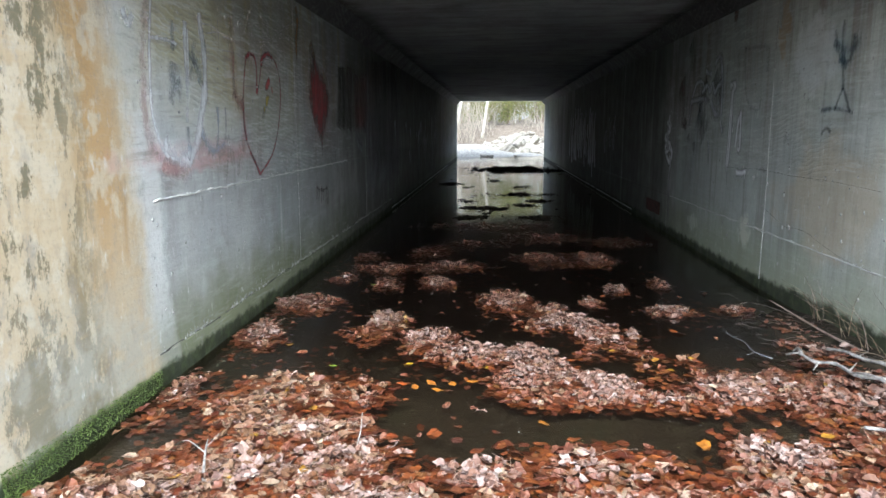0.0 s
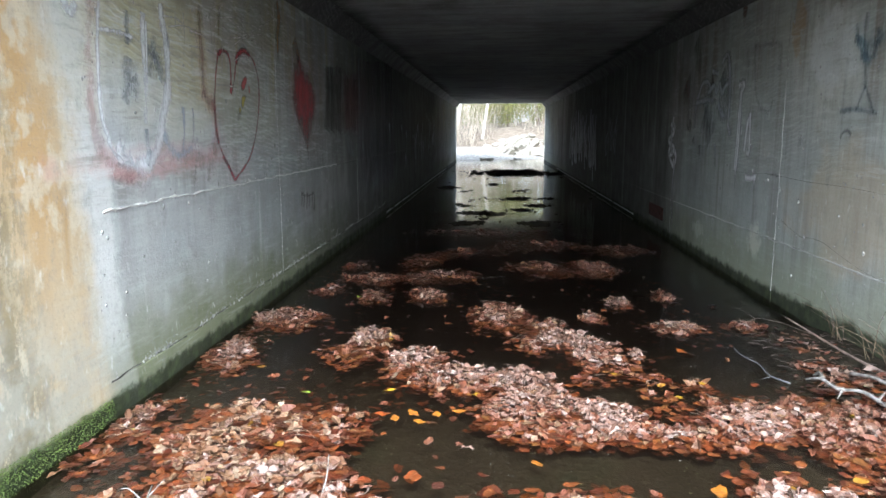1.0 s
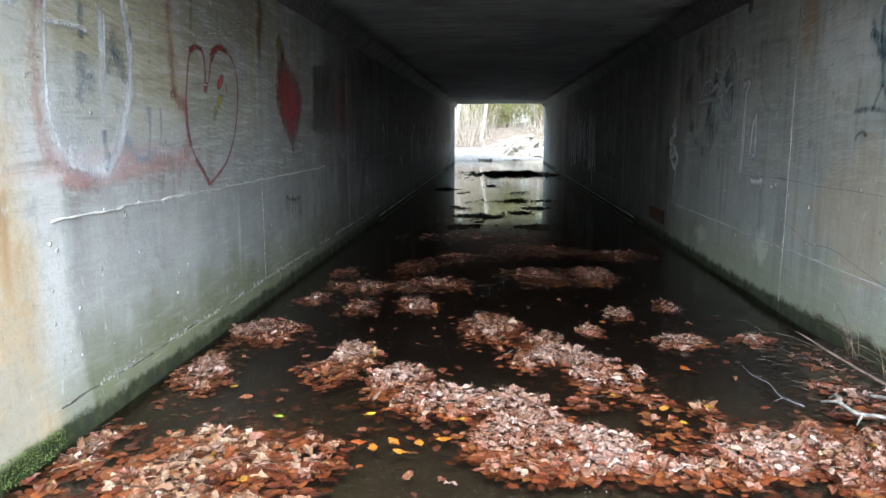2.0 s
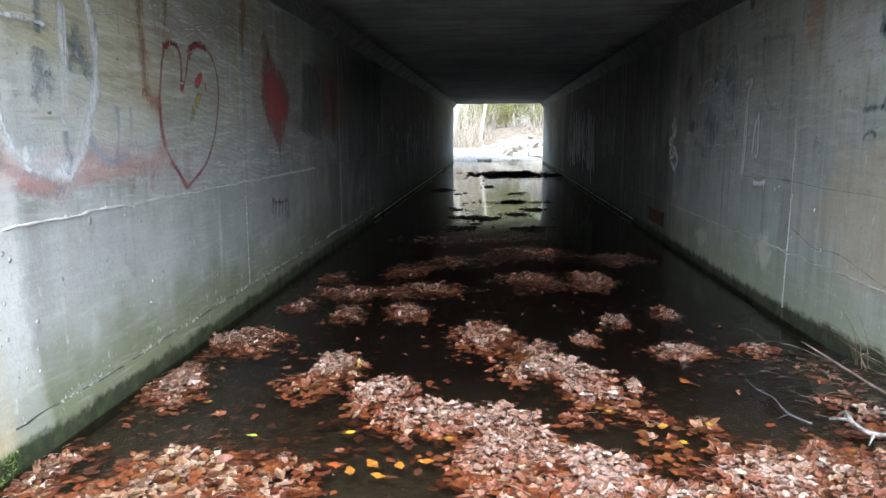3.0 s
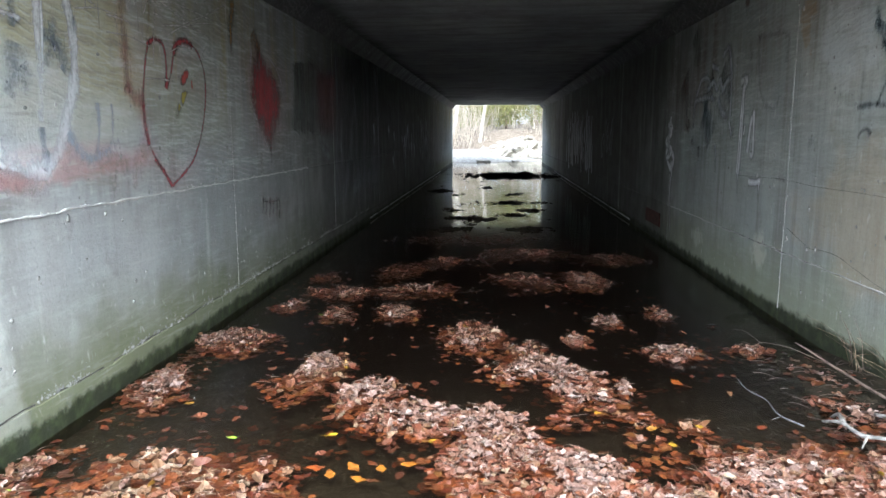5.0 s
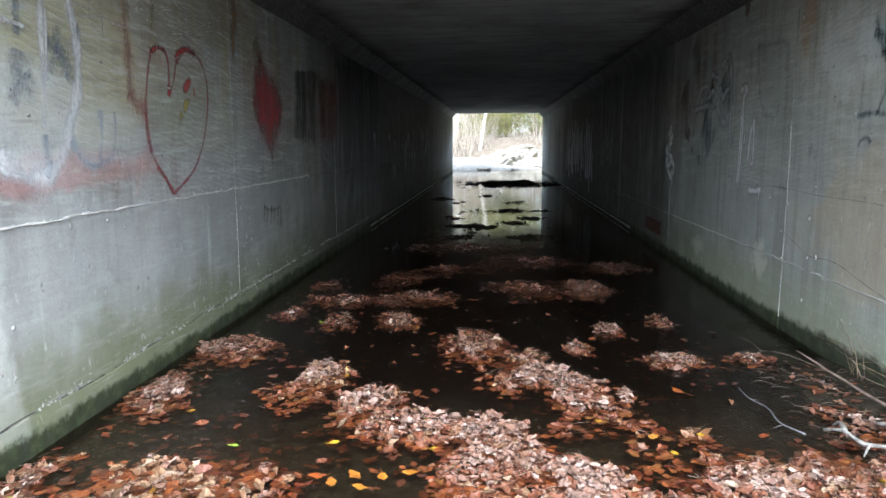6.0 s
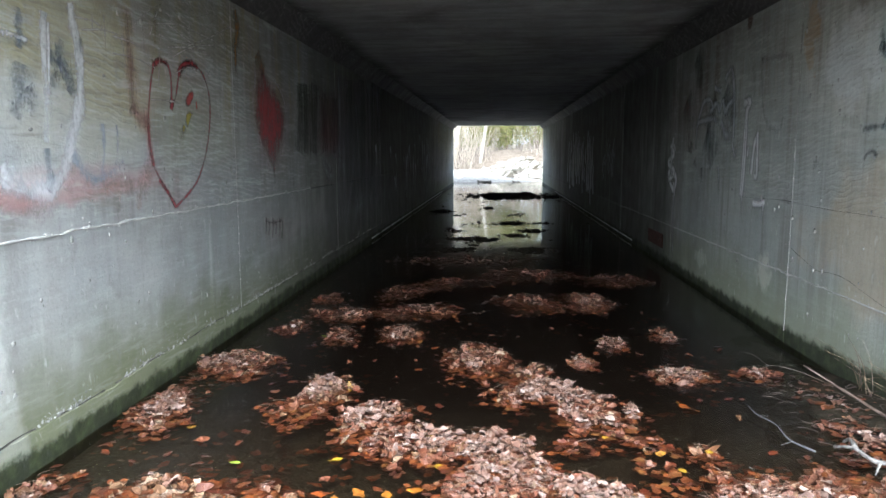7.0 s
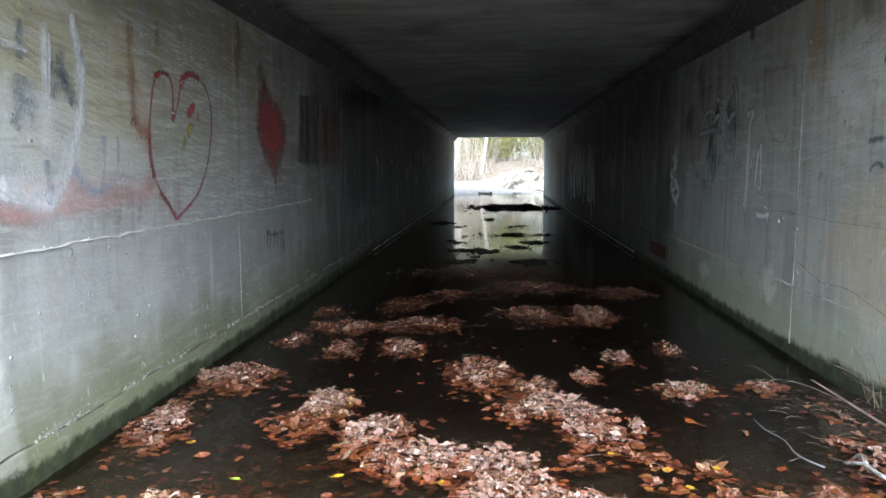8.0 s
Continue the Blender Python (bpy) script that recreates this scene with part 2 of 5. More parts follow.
    rough = m.ramp(mid, 0.3, 0.8, 0.6, 0.9)
    return m.done(colour, rough, normal, specular=0.14)


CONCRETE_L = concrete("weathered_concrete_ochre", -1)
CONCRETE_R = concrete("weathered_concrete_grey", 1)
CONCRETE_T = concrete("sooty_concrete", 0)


def plain(name, stops, scale=6.0, rough=0.8, bump=0.4, distance=0.01, stretch=(1, 1, 1), specular=0.3, fine=60.0):
    m = Nodes(name)
    n = m.noise(scale, 6, stretch)
    f = m.noise(fine, 3)
    colour = m.colours(n, *stops)
    colour = m.mix(m.ramp(f, 0.35, 0.75, 0, 0.35), colour, stops[0][1])
    return m.done(colour, rough, m.bump(f, bump * 0.6, distance * 0.3, m.bump(n, bump, distance)), specular=specular)


WING = plain("plain_concrete", ((0.3, (0.10, 0.10, 0.095)), (0.7, (0.18, 0.18, 0.17))), 4, 0.85)
SEAM = plain("lime_ridge", ((0.3, (0.36, 0.36, 0.34)), (0.7, (0.60, 0.60, 0.57))), 14, 0.8)
SEAM_DARK = plain("damp_seam", ((0.3, (0.24, 0.24, 0.22)), (0.7, (0.44, 0.44, 0.42))), 14, 0.8)
LIME = plain("lime_crust", ((0.3, (0.5, 0.5, 0.48)), (0.7, (0.72, 0.72, 0.7))), 20, 0.8)
FLAKE = plain("lime_flake", ((0.3, (0.26, 0.265, 0.24)), (0.7, (0.46, 0.465, 0.43))), 24, 0.85)
MUD = plain("wet_mud", ((0.3, (0.012, 0.011, 0.008)), (0.7, (0.05, 0.040, 0.028))), 7, 0.9, 0.9, 0.03, specular=0.08)
SOIL = plain("leafy_soil", ((0.3, (0.06, 0.048, 0.036)), (0.5, (0.11, 0.09, 0.068)), (0.7, (0.17, 0.14, 0.105))), 5, 0.9, 0.9, 0.04)
GRAVEL = plain("pale_gravel", ((0.3, (0.10, 0.094, 0.080)), (0.7, (0.36, 0.345, 0.31))), 7, 0.9, 0.9, 0.04, fine=14.0)
ROCK = plain("pale_riprap", ((0.3, (0.11, 0.100, 0.078)), (0.7, (0.33, 0.31, 0.265))), 2.5, 0.85, 0.7, 0.05)
BARK_PALE = plain("pale_bark", ((0.35, (0.20, 0.18, 0.14)), (0.65, (0.40, 0.38, 0.33))), 6, 0.85, 0.6, 0.02, (3, 3, 0.6))
BARK_DARK = plain("dark_bark", ((0.35, (0.05, 0.04, 0.03)), (0.65, (0.17, 0.13, 0.10))), 6, 0.9, 0.7, 0.02, (3, 3, 0.6))
STICK_GREY = plain("bleached_wood", ((0.35, (0.085, 0.080, 0.073)), (0.65, (0.27, 0.258, 0.243))), 22, 0.75, 0.9, 0.008)
STICK_DAMP = plain("damp_grey_wood", ((0.35, (0.04, 0.04, 0.04)), (0.65, (0.12, 0.12, 0.123))), 30, 0.6, 0.9, 0.006)
STICK_BROWN = plain("brown_twig", ((0.35, (0.07, 0.052, 0.042)), (0.65, (0.20, 0.155, 0.125))), 14, 0.8, 0.6, 0.005)
WET_WOOD = plain("wet_dark_wood", ((0.35, (0.022, 0.016, 0.013)), (0.65, (0.075, 0.055, 0.045))), 14, 0.6, 0.5, 0.004)
STRAW = plain("dry_straw", ((0.35, (0.09, 0.064, 0.040)), (0.65, (0.21, 0.165, 0.11))), 14, 0.8, 0.4, 0.003)
STRAW_PALE = plain("pale_pine_straw", ((0.35, (0.13, 0.085, 0.06)), (0.65, (0.25, 0.185, 0.145))), 14, 0.7, 0.4, 0.003)
BRUSH = plain("bare_brush", ((0.35, (0.13, 0.112, 0.088)), (0.65, (0.28, 0.245, 0.20))), 14, 0.85, 0.4, 0.003)
MOSS = plain("moss", ((0.3, (0.030, 0.050, 0.012)), (0.7, (0.125, 0.170, 0.040))), 14, 0.9, 0.9, 0.01)
RUSTY = plain("rusty_red_paint", ((0.35, (0.035, 0.014, 0.011)), (0.65, (0.095, 0.030, 0.022))), 16, 0.75)
CRACK = plain("damp_crack", ((0.35, (0.035, 0.033, 0.028)), (0.65, (0.10, 0.095, 0.085))), 16, 0.9)
GRIT = plain("concrete_nib", ((0.3, (0.16, 0.165, 0.155)), (0.7, (0.29, 0.29, 0.27))), 30, 0.8)


def bed_material():
    m = Nodes("silty_stream_bed")
    a, b = m.noise(1.6, 6), m.noise(28, 4)
    colour = m.colours(a, (0.3, (0.013, 0.010, 0.007)), (0.55, (0.021, 0.017, 0.011)), (0.75, (0.018, 0.022, 0.010)))
    colour = m.mix(m.ramp(b, 0.45, 0.75, 0, 0.6), colour, (0.038, 0.032, 0.021))
    fleck = m.node("ShaderNodeTexVoronoi")
    fleck.inputs["Scale"].default_value = 26.0
    m.link(m.place, fleck.inputs["Vector"])
    colour = m.mix(m.math("MULTIPLY", m.ramp(fleck.outputs["Distance"], 0.13, 0.06), m.ramp(m.noise(3, 4), 0.48, 0.58)), colour, (0.34, 0.38, 0.24))
    return m.done(colour, 0.8, m.bump(b, 0.8, 0.02))


BED = bed_material()


def water_material():
    """Clear brown water: what lies below shows through, the sky and the walls mirror in it."""
    m = Nodes("clear_brown_water")
    m.tree.nodes.remove(m.bsdf)
    ripple = m.bump(m.noise(2.2, 3, (1.0, 2.2, 1)), 0.09, 0.02)
    ripple = m.bump(m.noise(14, 2, (1.0, 1.8, 1)), 0.03, 0.004, ripple)
    gloss = m.node("ShaderNodeBsdfGlossy")
    gloss.inputs["Roughness"].default_value = 0.075
    clear = m.node("ShaderNodeBsdfTransparent")
    clear.inputs["Color"].default_value = (0.86, 0.80, 0.66, 1)
    fresnel = m.node("ShaderNodeFresnel")
    fresnel.inputs["IOR"].default_value = 1.33
    m.link(ripple, gloss.inputs["Normal"])
    m.link(ripple, fresnel.inputs["Normal"])
    both = m.node("ShaderNodeMixShader")
    m.link(fresnel.outputs[0], both.inputs[0])
    m.link(clear.outputs[0], both.inputs[1])
    m.link(gloss.outputs[0], both.inputs[2])
    # faint brown diffuse share: silt, with lens glare painted in to lift the darks
    silt_glare = m.node("ShaderNodeBsdfDiffuse")
    silt_glare.inputs["Color"].default_value = (0.17, 0.118, 0.085, 1)
    lifted = m.node("ShaderNodeMixShader")
    lifted.inputs[0].default_value = 0.018
    m.link(both.outputs[0], lifted.inputs[1])
    m.link(silt_glare.outputs[0], lifted.inputs[2])
    m.link(lifted.outputs[0], m.out.inputs["Surface"])
    return m.mat


WATER = water_material()


def leaf_material(name, rough, *stops, specular=0.3):
    m = Nodes(name)
    info = m.node("ShaderNodeObjectInfo").outputs["Random"]
    island = m.tree.nodes["Geometry"].outputs["Random Per Island"]
    pick = m.math("FRACT", m.math("ADD", info, island))
    colour = m.colours(pick, *stops)
    spots = m.noise(60, 5)
    colour = m.mix(m.ramp(spots, 0.45, 0.75, 0, 0.45), colour, (0.12, 0.05, 0.022))
    colour = m.mix(m.ramp(m.noise(24, 3, shift=(3, 1, 0)), 0.42, 0.7, 0, 0.55), colour, (0.045, 0.018, 0.010))
    return m.done(colour, rough, m.bump(spots, 0.4, 0.002), specular=specular)


LEAF_DRY = leaf_material("dry_leaf", 0.6, (0.0, (0.098, 0.029, 0.011)), (0.25, (0.112, 0.046, 0.024)), (0.5, (0.068, 0.016, 0.007)), (0.75, (0.098, 0.038, 0.022)), (1.0, (0.084, 0.022, 0.008)), specular=0.4)
LEAF_WET = leaf_material("wet_leaf", 0.3, (0.0, (0.070, 0.013, 0.005)), (0.25, (0.034, 0.008, 0.005)), (0.45, (0.082, 0.021, 0.006)), (0.65, (0.027, 0.008, 0.006)), (0.85, (0.072, 0.024, 0.008)), (1.0, (0.042, 0.015, 0.012)), specular=0.45)
LEAF_TAN = leaf_material("tan_leaf", 0.6, (0.0, (0.110, 0.056, 0.025)), (0.2, (0.165, 0.108, 0.066)), (0.4, (0.085, 0.032, 0.011)), (0.52, (0.115, 0.066, 0.036)), (0.64, (0.225, 0.175, 0.122)), (0.74, (0.105, 0.058, 0.030)), (1.0, (0.075, 0.034, 0.018)))
LEAF_FRINGE = leaf_material("orange_leaf", 0.35, (0.0, (0.100, 0.021, 0.006)), (0.35, (0.125, 0.038, 0.009)), (0.7, (0.062, 0.012, 0.005)), (1.0, (0.115, 0.050, 0.013)), specular=0.45)
LEAF_SUNK = leaf_material("sunken_leaf", 0.6, (0.0, (0.14, 0.036, 0.014)), (0.5, (0.075, 0.020, 0.012)), (1.0, (0.16, 0.056, 0.020)))
LEAF_YELLOW = leaf_material("yellow_leaf", 0.45, (0.0, (0.250, 0.160, 0.011)), (1.0, (0.220, 0.105, 0.013)))
LEAF_BRIGHT = leaf_material("bright_orange_leaf", 0.4, (0.0, (0.20, 0.060, 0.008)), (0.5, (0.23, 0.095, 0.010)), (1.0, (0.19, 0.036, 0.008)))
LEAF_GREEN = leaf_material("green_leaf", 0.45, (0.0, (0.18, 0.30, 0.03)), (1.0, (0.26, 0.32, 0.04)))
LEAF_PALE = leaf_material("pale_leaf", 0.5, (0.0, (0.155, 0.096, 0.076)), (0.2, (0.112, 0.057, 0.037)), (0.42, (0.205, 0.153, 0.135)), (0.55, (0.135, 0.085, 0.071)), (0.78, (0.130, 0.068, 0.044)), (0.92, (0.29, 0.235, 0.21)), (1.0, (0.155, 0.099, 0.079)), specular=0.4)
FOLIAGE = leaf_material("woodland_foliage", 0.6, (0.0, (0.052, 0.072, 0.016)), (0.5, (0.095, 0.110, 0.026)), (1.0, (0.135, 0.130, 0.036)))


def paint_material(name, colour, cover=0.9, rough=0.55, worn=1.0, grain=(1, 1.5, 0.45)):
    """Faded spray paint: it wears off in flecks, more so at a stroke's edges."""
    m = Nodes(name)
    edge = m.node("ShaderNodeAttribute")
    edge.attribute_name = "cover"
    edge = edge.outputs["Fac"]
    flake = m.math("MULTIPLY", m.math("SUBTRACT", m.noise(8, 8, grain, rough=0.8), 0.5), -2.6 * worn)
    fine = m.math("MULTIPLY", m.math("SUBTRACT", m.noise(45, 4, rough=0.7), 0.5), -1.2 * worn)
    have = m.ramp(m.math("ADD", edge, m.math("ADD", flake, fine)), 0.1, 1.3)
    tint = m.mix(m.ramp(m.noise(5, 5), 0.35, 0.7), colour, tuple(0.75 * c + 0.04 for c in colour))
    m.done(tint, rough, m.bump(m.noise(55, 4), 0.3, 0.003))
    clear = m.node("ShaderNodeBsdfTransparent")
    both = m.node("ShaderNodeMixShader")
    m.link(m.math("MULTIPLY", have, cover), both.inputs[0])
    m.link(clear.outputs[0], both.inputs[1])
    m.link(m.bsdf.outputs[0], both.inputs[2])
    m.link(both.outputs[0], m.out.inputs["Surface"])
    return m.mat


P_RED = paint_material("red_paint", (0.29, 0.024, 0.030), 0.92, 0.55, 0.9)
P_PINK = paint_material("faded_red_paint", (0.58, 0.35, 0.33), 0.42, 0.55, 1.4, (1, 1, 0.8))
P_BRIGHT = paint_material("bright_red_paint", (0.42, 0.04, 0.028), 1.0, 0.5, 0.7)
P_BROWN = paint_material("brownish_red_paint", (0.30, 0.10, 0.085), 0.6, 0.55, 1.2, (1, 3, 0.3))
P_PALEBLUE = paint_material("pale_blue_paint", (0.44, 0.51, 0.58), 0.6, 0.55, 1.2)
P_DRIP = paint_material("fresh_white_drips", (0.92, 0.94, 0.95), 1.0, 0.6, 0.45, (1, 2, 0.3))
P_CHALK = paint_material("worn_white_streaks", (0.62, 0.65, 0.67), 0.9, 0.6, 0.9, (1, 5, 0.25))
P_WHITE = paint_material("white_paint", (0.84, 0.87, 0.89), 0.8, 0.6, 0.9)
P_BLUE = paint_material("blue_paint", (0.13, 0.18, 0.25), 0.55, 0.55, 1.4, (1, 1.2, 0.7))
P_SKY = paint_material("teal_paint", (0.06, 0.16, 0.24), 0.58, 0.55, 1.0)
P_ORANGE = paint_material("orange_paint", (0.42, 0.20, 0.03), 0.75)
P_MAROON = paint_material("maroon_paint", (0.24, 0.065, 0.06), 0.55, 0.55, 1.6, (1, 4, 0.2))
P_YELLOW = paint_material("yellow_paint", (0.50, 0.42, 0.06), 0.8, 0.55, 0.5)
P_GREEN = paint_material("dark_green_paint", (0.05, 0.062, 0.04), 0.45, 0.55, 1.8, (1, 4, 0.2))
P_FAINT = paint_material("faint_dark_marks", (0.06, 0.065, 0.06), 0.26, 0.55, 1.5)
P_HAZE = paint_material("faded_whitish_paint", (0.46, 0.49, 0.51), 0.5, 0.6, 1.3, (1, 4, 0.3))
P_BLACK = paint_material("black_paint", (0.05, 0.055, 0.07), 0.35, 0.55, 1.6, (1, 4, 0.2))
P_SCRIB = paint_material("chalk_marks", (0.72, 0.71, 0.66), 0.7, 0.7, 1.0)


# ---- makers ----
def mesh_of(bm, name, material):
    me = bpy.data.meshes.new(name)
    bm.to_mesh(me)
    bm.free()
    me.materials.append(material)
    return me


def part(name, bm, material, parent=None, label="", smooth=False):
    """Links a bmesh as one mesh object, under a thing or a part."""
    me = mesh_of(bm, name, material)
    if smooth:
        me.polygons.foreach_set("use_smooth", [True] * len(me.polygons))
    ob = new(name, me)
    ob.parent = parent
    if label:
        ob["label"] = label
    return ob


def box(bm, lo, hi, bevel=0.0):
    corners = [bm.verts.new((x, y, z)) for z in (lo[2], hi[2]) for y in (lo[1], hi[1]) for x in (lo[0], hi[0])]
    faces = [bm.faces.new([corners[i] for i in f]) for f in ((0, 2, 3, 1), (4, 5, 7, 6), (0, 1, 5, 4), (2, 6, 7, 3), (0, 4, 6, 2), (1, 3, 7, 5))]
    if bevel:
        edges = list({e for f in faces for e in f.edges})
        bmesh.ops.bevel(bm, geom=edges, offset=bevel, segments=1, affect="EDGES")


def curve(points, steps=8):
    """A smooth line through a few points."""
    pts = [Vector(p) for p in points]
    ends = [2 * pts[0] - pts[1]] + pts + [2 * pts[-1] - pts[-2]]
    out = []
    for a, b, c, d in zip(ends, ends[1:], ends[2:], ends[3:]):
        for i in range(steps):
            t = i / steps
            out.append(0.5 * (2 * b + (c - a) * t + (2 * a - 5 * b + 4 * c - d) * t * t + (3 * b - a - 3 * c + d) * t ** 3))
    return out + [pts[-1]]


def tube(bm, points, r0, r1, sides=7, knots=0.15, steps=5):
    """A tapered, slightly knobbly limb along a smooth line."""
    line = curve(points, steps) if len(points) > 1 else points
    rings = []
    for i, p in enumerate(line):
        way = (line[min(i + 1, len(line) - 1)] - line[max(i - 1, 0)]).normalized()
        side = way.orthogonal().normalized()
        up = way.cross(side)
        r = r0 + (r1 - r0) * i / (len(line) - 1)
        ring = []
        for k in range(sides):
            a = 2 * math.pi * k / sides
            q = r * (1 + knots * noise.noise(p * 9 + Vector((math.cos(a), math.sin(a), 0))))
            ring.append(bm.verts.new(p + q * (math.cos(a) * side + math.sin(a) * up)))
        rings.append(ring)
    for a, b in zip(rings, rings[1:]):
        for k in range(sides):
            bm.faces.new((a[k], a[(k + 1) % sides], b[(k + 1) % sides], b[k]))
    bm.faces.new(rings[0][::-1])
    bm.faces.new(rings[-1])


def sheet(bm, x0, x1, nx, y0, y1, ny, height):
    rows = [[bm.verts.new((x0 + (x1 - x0) * i / nx, y0 + (y1 - y0) * j / ny, 0)) for i in range(nx + 1)] for j in range(ny + 1)]
    for row in rows:
        for v in row:
            v.co.z = height(v.co.x, v.co.y)
    for a, b in zip(rows, rows[1:]):
        for i in range(nx):
            bm.faces.new((a[i], a[i + 1], b[i + 1], b[i]))


def smoothstep(a, b, x):
    t = min(1.0, max(0.0, (x - a) / (b - a)))
    return t * t * (3 - 2 * t)


# ---- ground, bed and water ----
def ground_height(x, y):
    n = noise.noise(Vector((x * 0.35, y * 0.35, 0)))
    bed = -0.11 + 0.03 * n
    # banks beside the stream, before and behind the culvert
    near = smoothstep(2.9, 6.5, abs(x) - 0.45 * max(0.0, 3.0 - y)) * 1.6 if y < 22 else 0.0
    if y < 22:
        # unseen valley sides added upstream to block low sky light from the culvert
        near += 2.6 * smoothstep(-6, -22, y + 0.25 * abs(x)) + 3.0 * smoothstep(6, 16, abs(x)) * smoothstep(9, 2, y)
    if y >= 22:
        wide = 4.0 + 0.6 * max(0.0, y - 41)
        # high outer sides lie out of view, added to keep skylight off the inner walls
        left = smoothstep(-wide - 5, -wide - 18, x) * 7.0
        ahead = smoothstep(48.5, 58, y + 0.25 * min(x, 12)) * 2.1 + smoothstep(60, 140, y) * 3.0
        right = smoothstep(4.2, 9.5, x) * 1.7 + smoothstep(9, 18, x) * 6.0
        near = max(left, ahead, right)
    return bed + near * (1 + 0.15 * n)


bm = bmesh.new()
sheet(bm, -30, 30, 80, -25, 85, 150, ground_height)
edge = 1500.0
for v in bm.verts:
    if abs(abs(v.co.x) - 30) < 1e-4:
        v.co.x = math.copysign(edge, v.co.x)
    if v.co.y < -24.99 or v.co.y > 84.99:
        v.co.y = -edge if v.co.y < 0 else edge
ground = tagged(part("ground", bm, SOIL, smooth=True), "brown leaf-littered soil banks beside the shallow stream", "ground", kind="structure")

bm = bmesh.new()
sheet(bm, -7, 7, 40, -24, NEAR, 80, lambda x, y: -0.07 + 0.02 * noise.noise(Vector((x * 1.3, y * 1.3, 3))))
sheet(bm, -2.435, 2.435, 40, NEAR, 48, 240, lambda x, y: -0.07 + 0.025 * noise.noise(Vector((x * 1.3, y * 1.3, 3))) + 0.012 * noise.noise(Vector((x * 6, y * 6, 5))))
stream_bed = tagged(part("stream_bed", bm, BED, smooth=True), "dark silty stream bed with pale flecks under water", "stream bed", kind="structure")

bm = bmesh.new()
sheet(bm, -2.438, 2.438, 2, NEAR, FAR, 2, lambda x, y: 0.0)
sheet(bm, -7, 7, 2, -25, NEAR, 2, lambda x, y: 0.0)
sheet(bm, -16, 6.5, 2, FAR, 54, 2, lambda x, y: 0.0)
bmesh.ops.remove_doubles(bm, verts=bm.verts, dist=0.001)
water = tagged(part("water", bm, WATER), "shallow clear brown stream water with faint ripples", "water", kind="structure")


# ---- the culvert ----
def wall(name, side, material, label, cuts, split, seam_end):
    inner, outer = side * HALF, side * (HALF + 0.32)
    bm = bmesh.new()
    x0, x1 = sorted((side * (HALF + 0.035), outer))
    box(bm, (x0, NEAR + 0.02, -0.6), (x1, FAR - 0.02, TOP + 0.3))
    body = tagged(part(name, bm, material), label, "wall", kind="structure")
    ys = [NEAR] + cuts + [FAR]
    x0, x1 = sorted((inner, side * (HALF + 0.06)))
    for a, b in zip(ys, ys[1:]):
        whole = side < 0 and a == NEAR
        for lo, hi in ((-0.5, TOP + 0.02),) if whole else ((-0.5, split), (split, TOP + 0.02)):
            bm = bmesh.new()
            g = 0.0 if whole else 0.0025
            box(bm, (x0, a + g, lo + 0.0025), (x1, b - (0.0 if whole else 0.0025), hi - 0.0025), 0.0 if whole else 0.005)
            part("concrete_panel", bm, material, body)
    # rough ridges where the forms met
    for y in [c for c in cuts if 8 < c < 17]:
        bm = bmesh.new()
        tube(bm, [(inner - side * 0.0005, y + 0.02 * noise.noise(Vector((k * 1.7, y, side))), 0.1 + k * 0.36) for k in range(9)], 0.0032 if side > 0 else 0.0015, 0.003 if side > 0 else 0.0015, 5, 2.2)
        part("form_ridge", bm, SEAM_DARK, body, smooth=True)
    bm = bmesh.new()
    n = 40
    tube(bm, [(inner - side * 0.001, 5.3 + (seam_end - 5.3) * k / n, split + 0.016 * noise.noise(Vector((k * 0.7, 2, side)))) for k in range(n + 1)], 0.0072 if side < 0 else 0.005, 0.0072 if side < 0 else 0.005, 5, 2.2)
    r2 = random.Random(17 + side)
    for _ in range(260):
        y, spread = (r2.uniform(5.3, seam_end), 0.012)
        z = split + r2.gauss(0, spread)
        if r2.random() < 0.45:
            y, z = r2.choice(cuts[:2]) + r2.gauss(0, spread), r2.uniform(0.25, 2.9)
        m = Matrix.Translation((inner, y, z)) @ Matrix.Diagonal((0.8, r2.uniform(0.7, 2.2), r2.uniform(0.6, 1.4), 1))
        bmesh.ops.create_icosphere(bm, subdivisions=1, radius=0.0025 + 0.006 * r2.random() ** 1.5, matrix=m)
    part("form_ridge", bm, SEAM, body, smooth=True)
    return body


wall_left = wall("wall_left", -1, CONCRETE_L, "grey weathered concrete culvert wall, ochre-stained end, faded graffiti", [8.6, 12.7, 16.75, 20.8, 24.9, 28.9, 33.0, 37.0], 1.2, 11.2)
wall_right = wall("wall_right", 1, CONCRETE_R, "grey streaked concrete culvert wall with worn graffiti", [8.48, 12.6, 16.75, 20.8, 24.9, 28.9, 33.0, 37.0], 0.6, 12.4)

# footing ledge at the left wall's foot
bm = bmesh.new()
n = 420
rows = []
for k in range(n + 1):
    y = 5.3 + (FAR - 5.3) * (k / n) ** 1.6
    top = 0.20 + 0.02 * noise.noise(Vector((y * 1.2, 0, 4))) + 0.012 * noise.noise(Vector((y * 7, 0, 4))) + 0.008 * noise.noise(Vector((y * 19, 0, 4)))
    rows.append([bm.verts.new(p) for p in ((-HALF - 0.002, y, top + 0.006), (-HALF + 0.0045 + 0.002 * noise.noise(Vector((y * 9, 2, 4))), y, top - 0.001), (-HALF + 0.007 + 0.002 * noise.noise(Vector((y * 5, 1, 4))), y, top - 0.05), (-HALF + 0.012, y, -0.2))])
for a, b in zip(rows, rows[1:]):
    for i in range(3):
        bm.faces.new((a[i], b[i], b[i + 1], a[i + 1]))
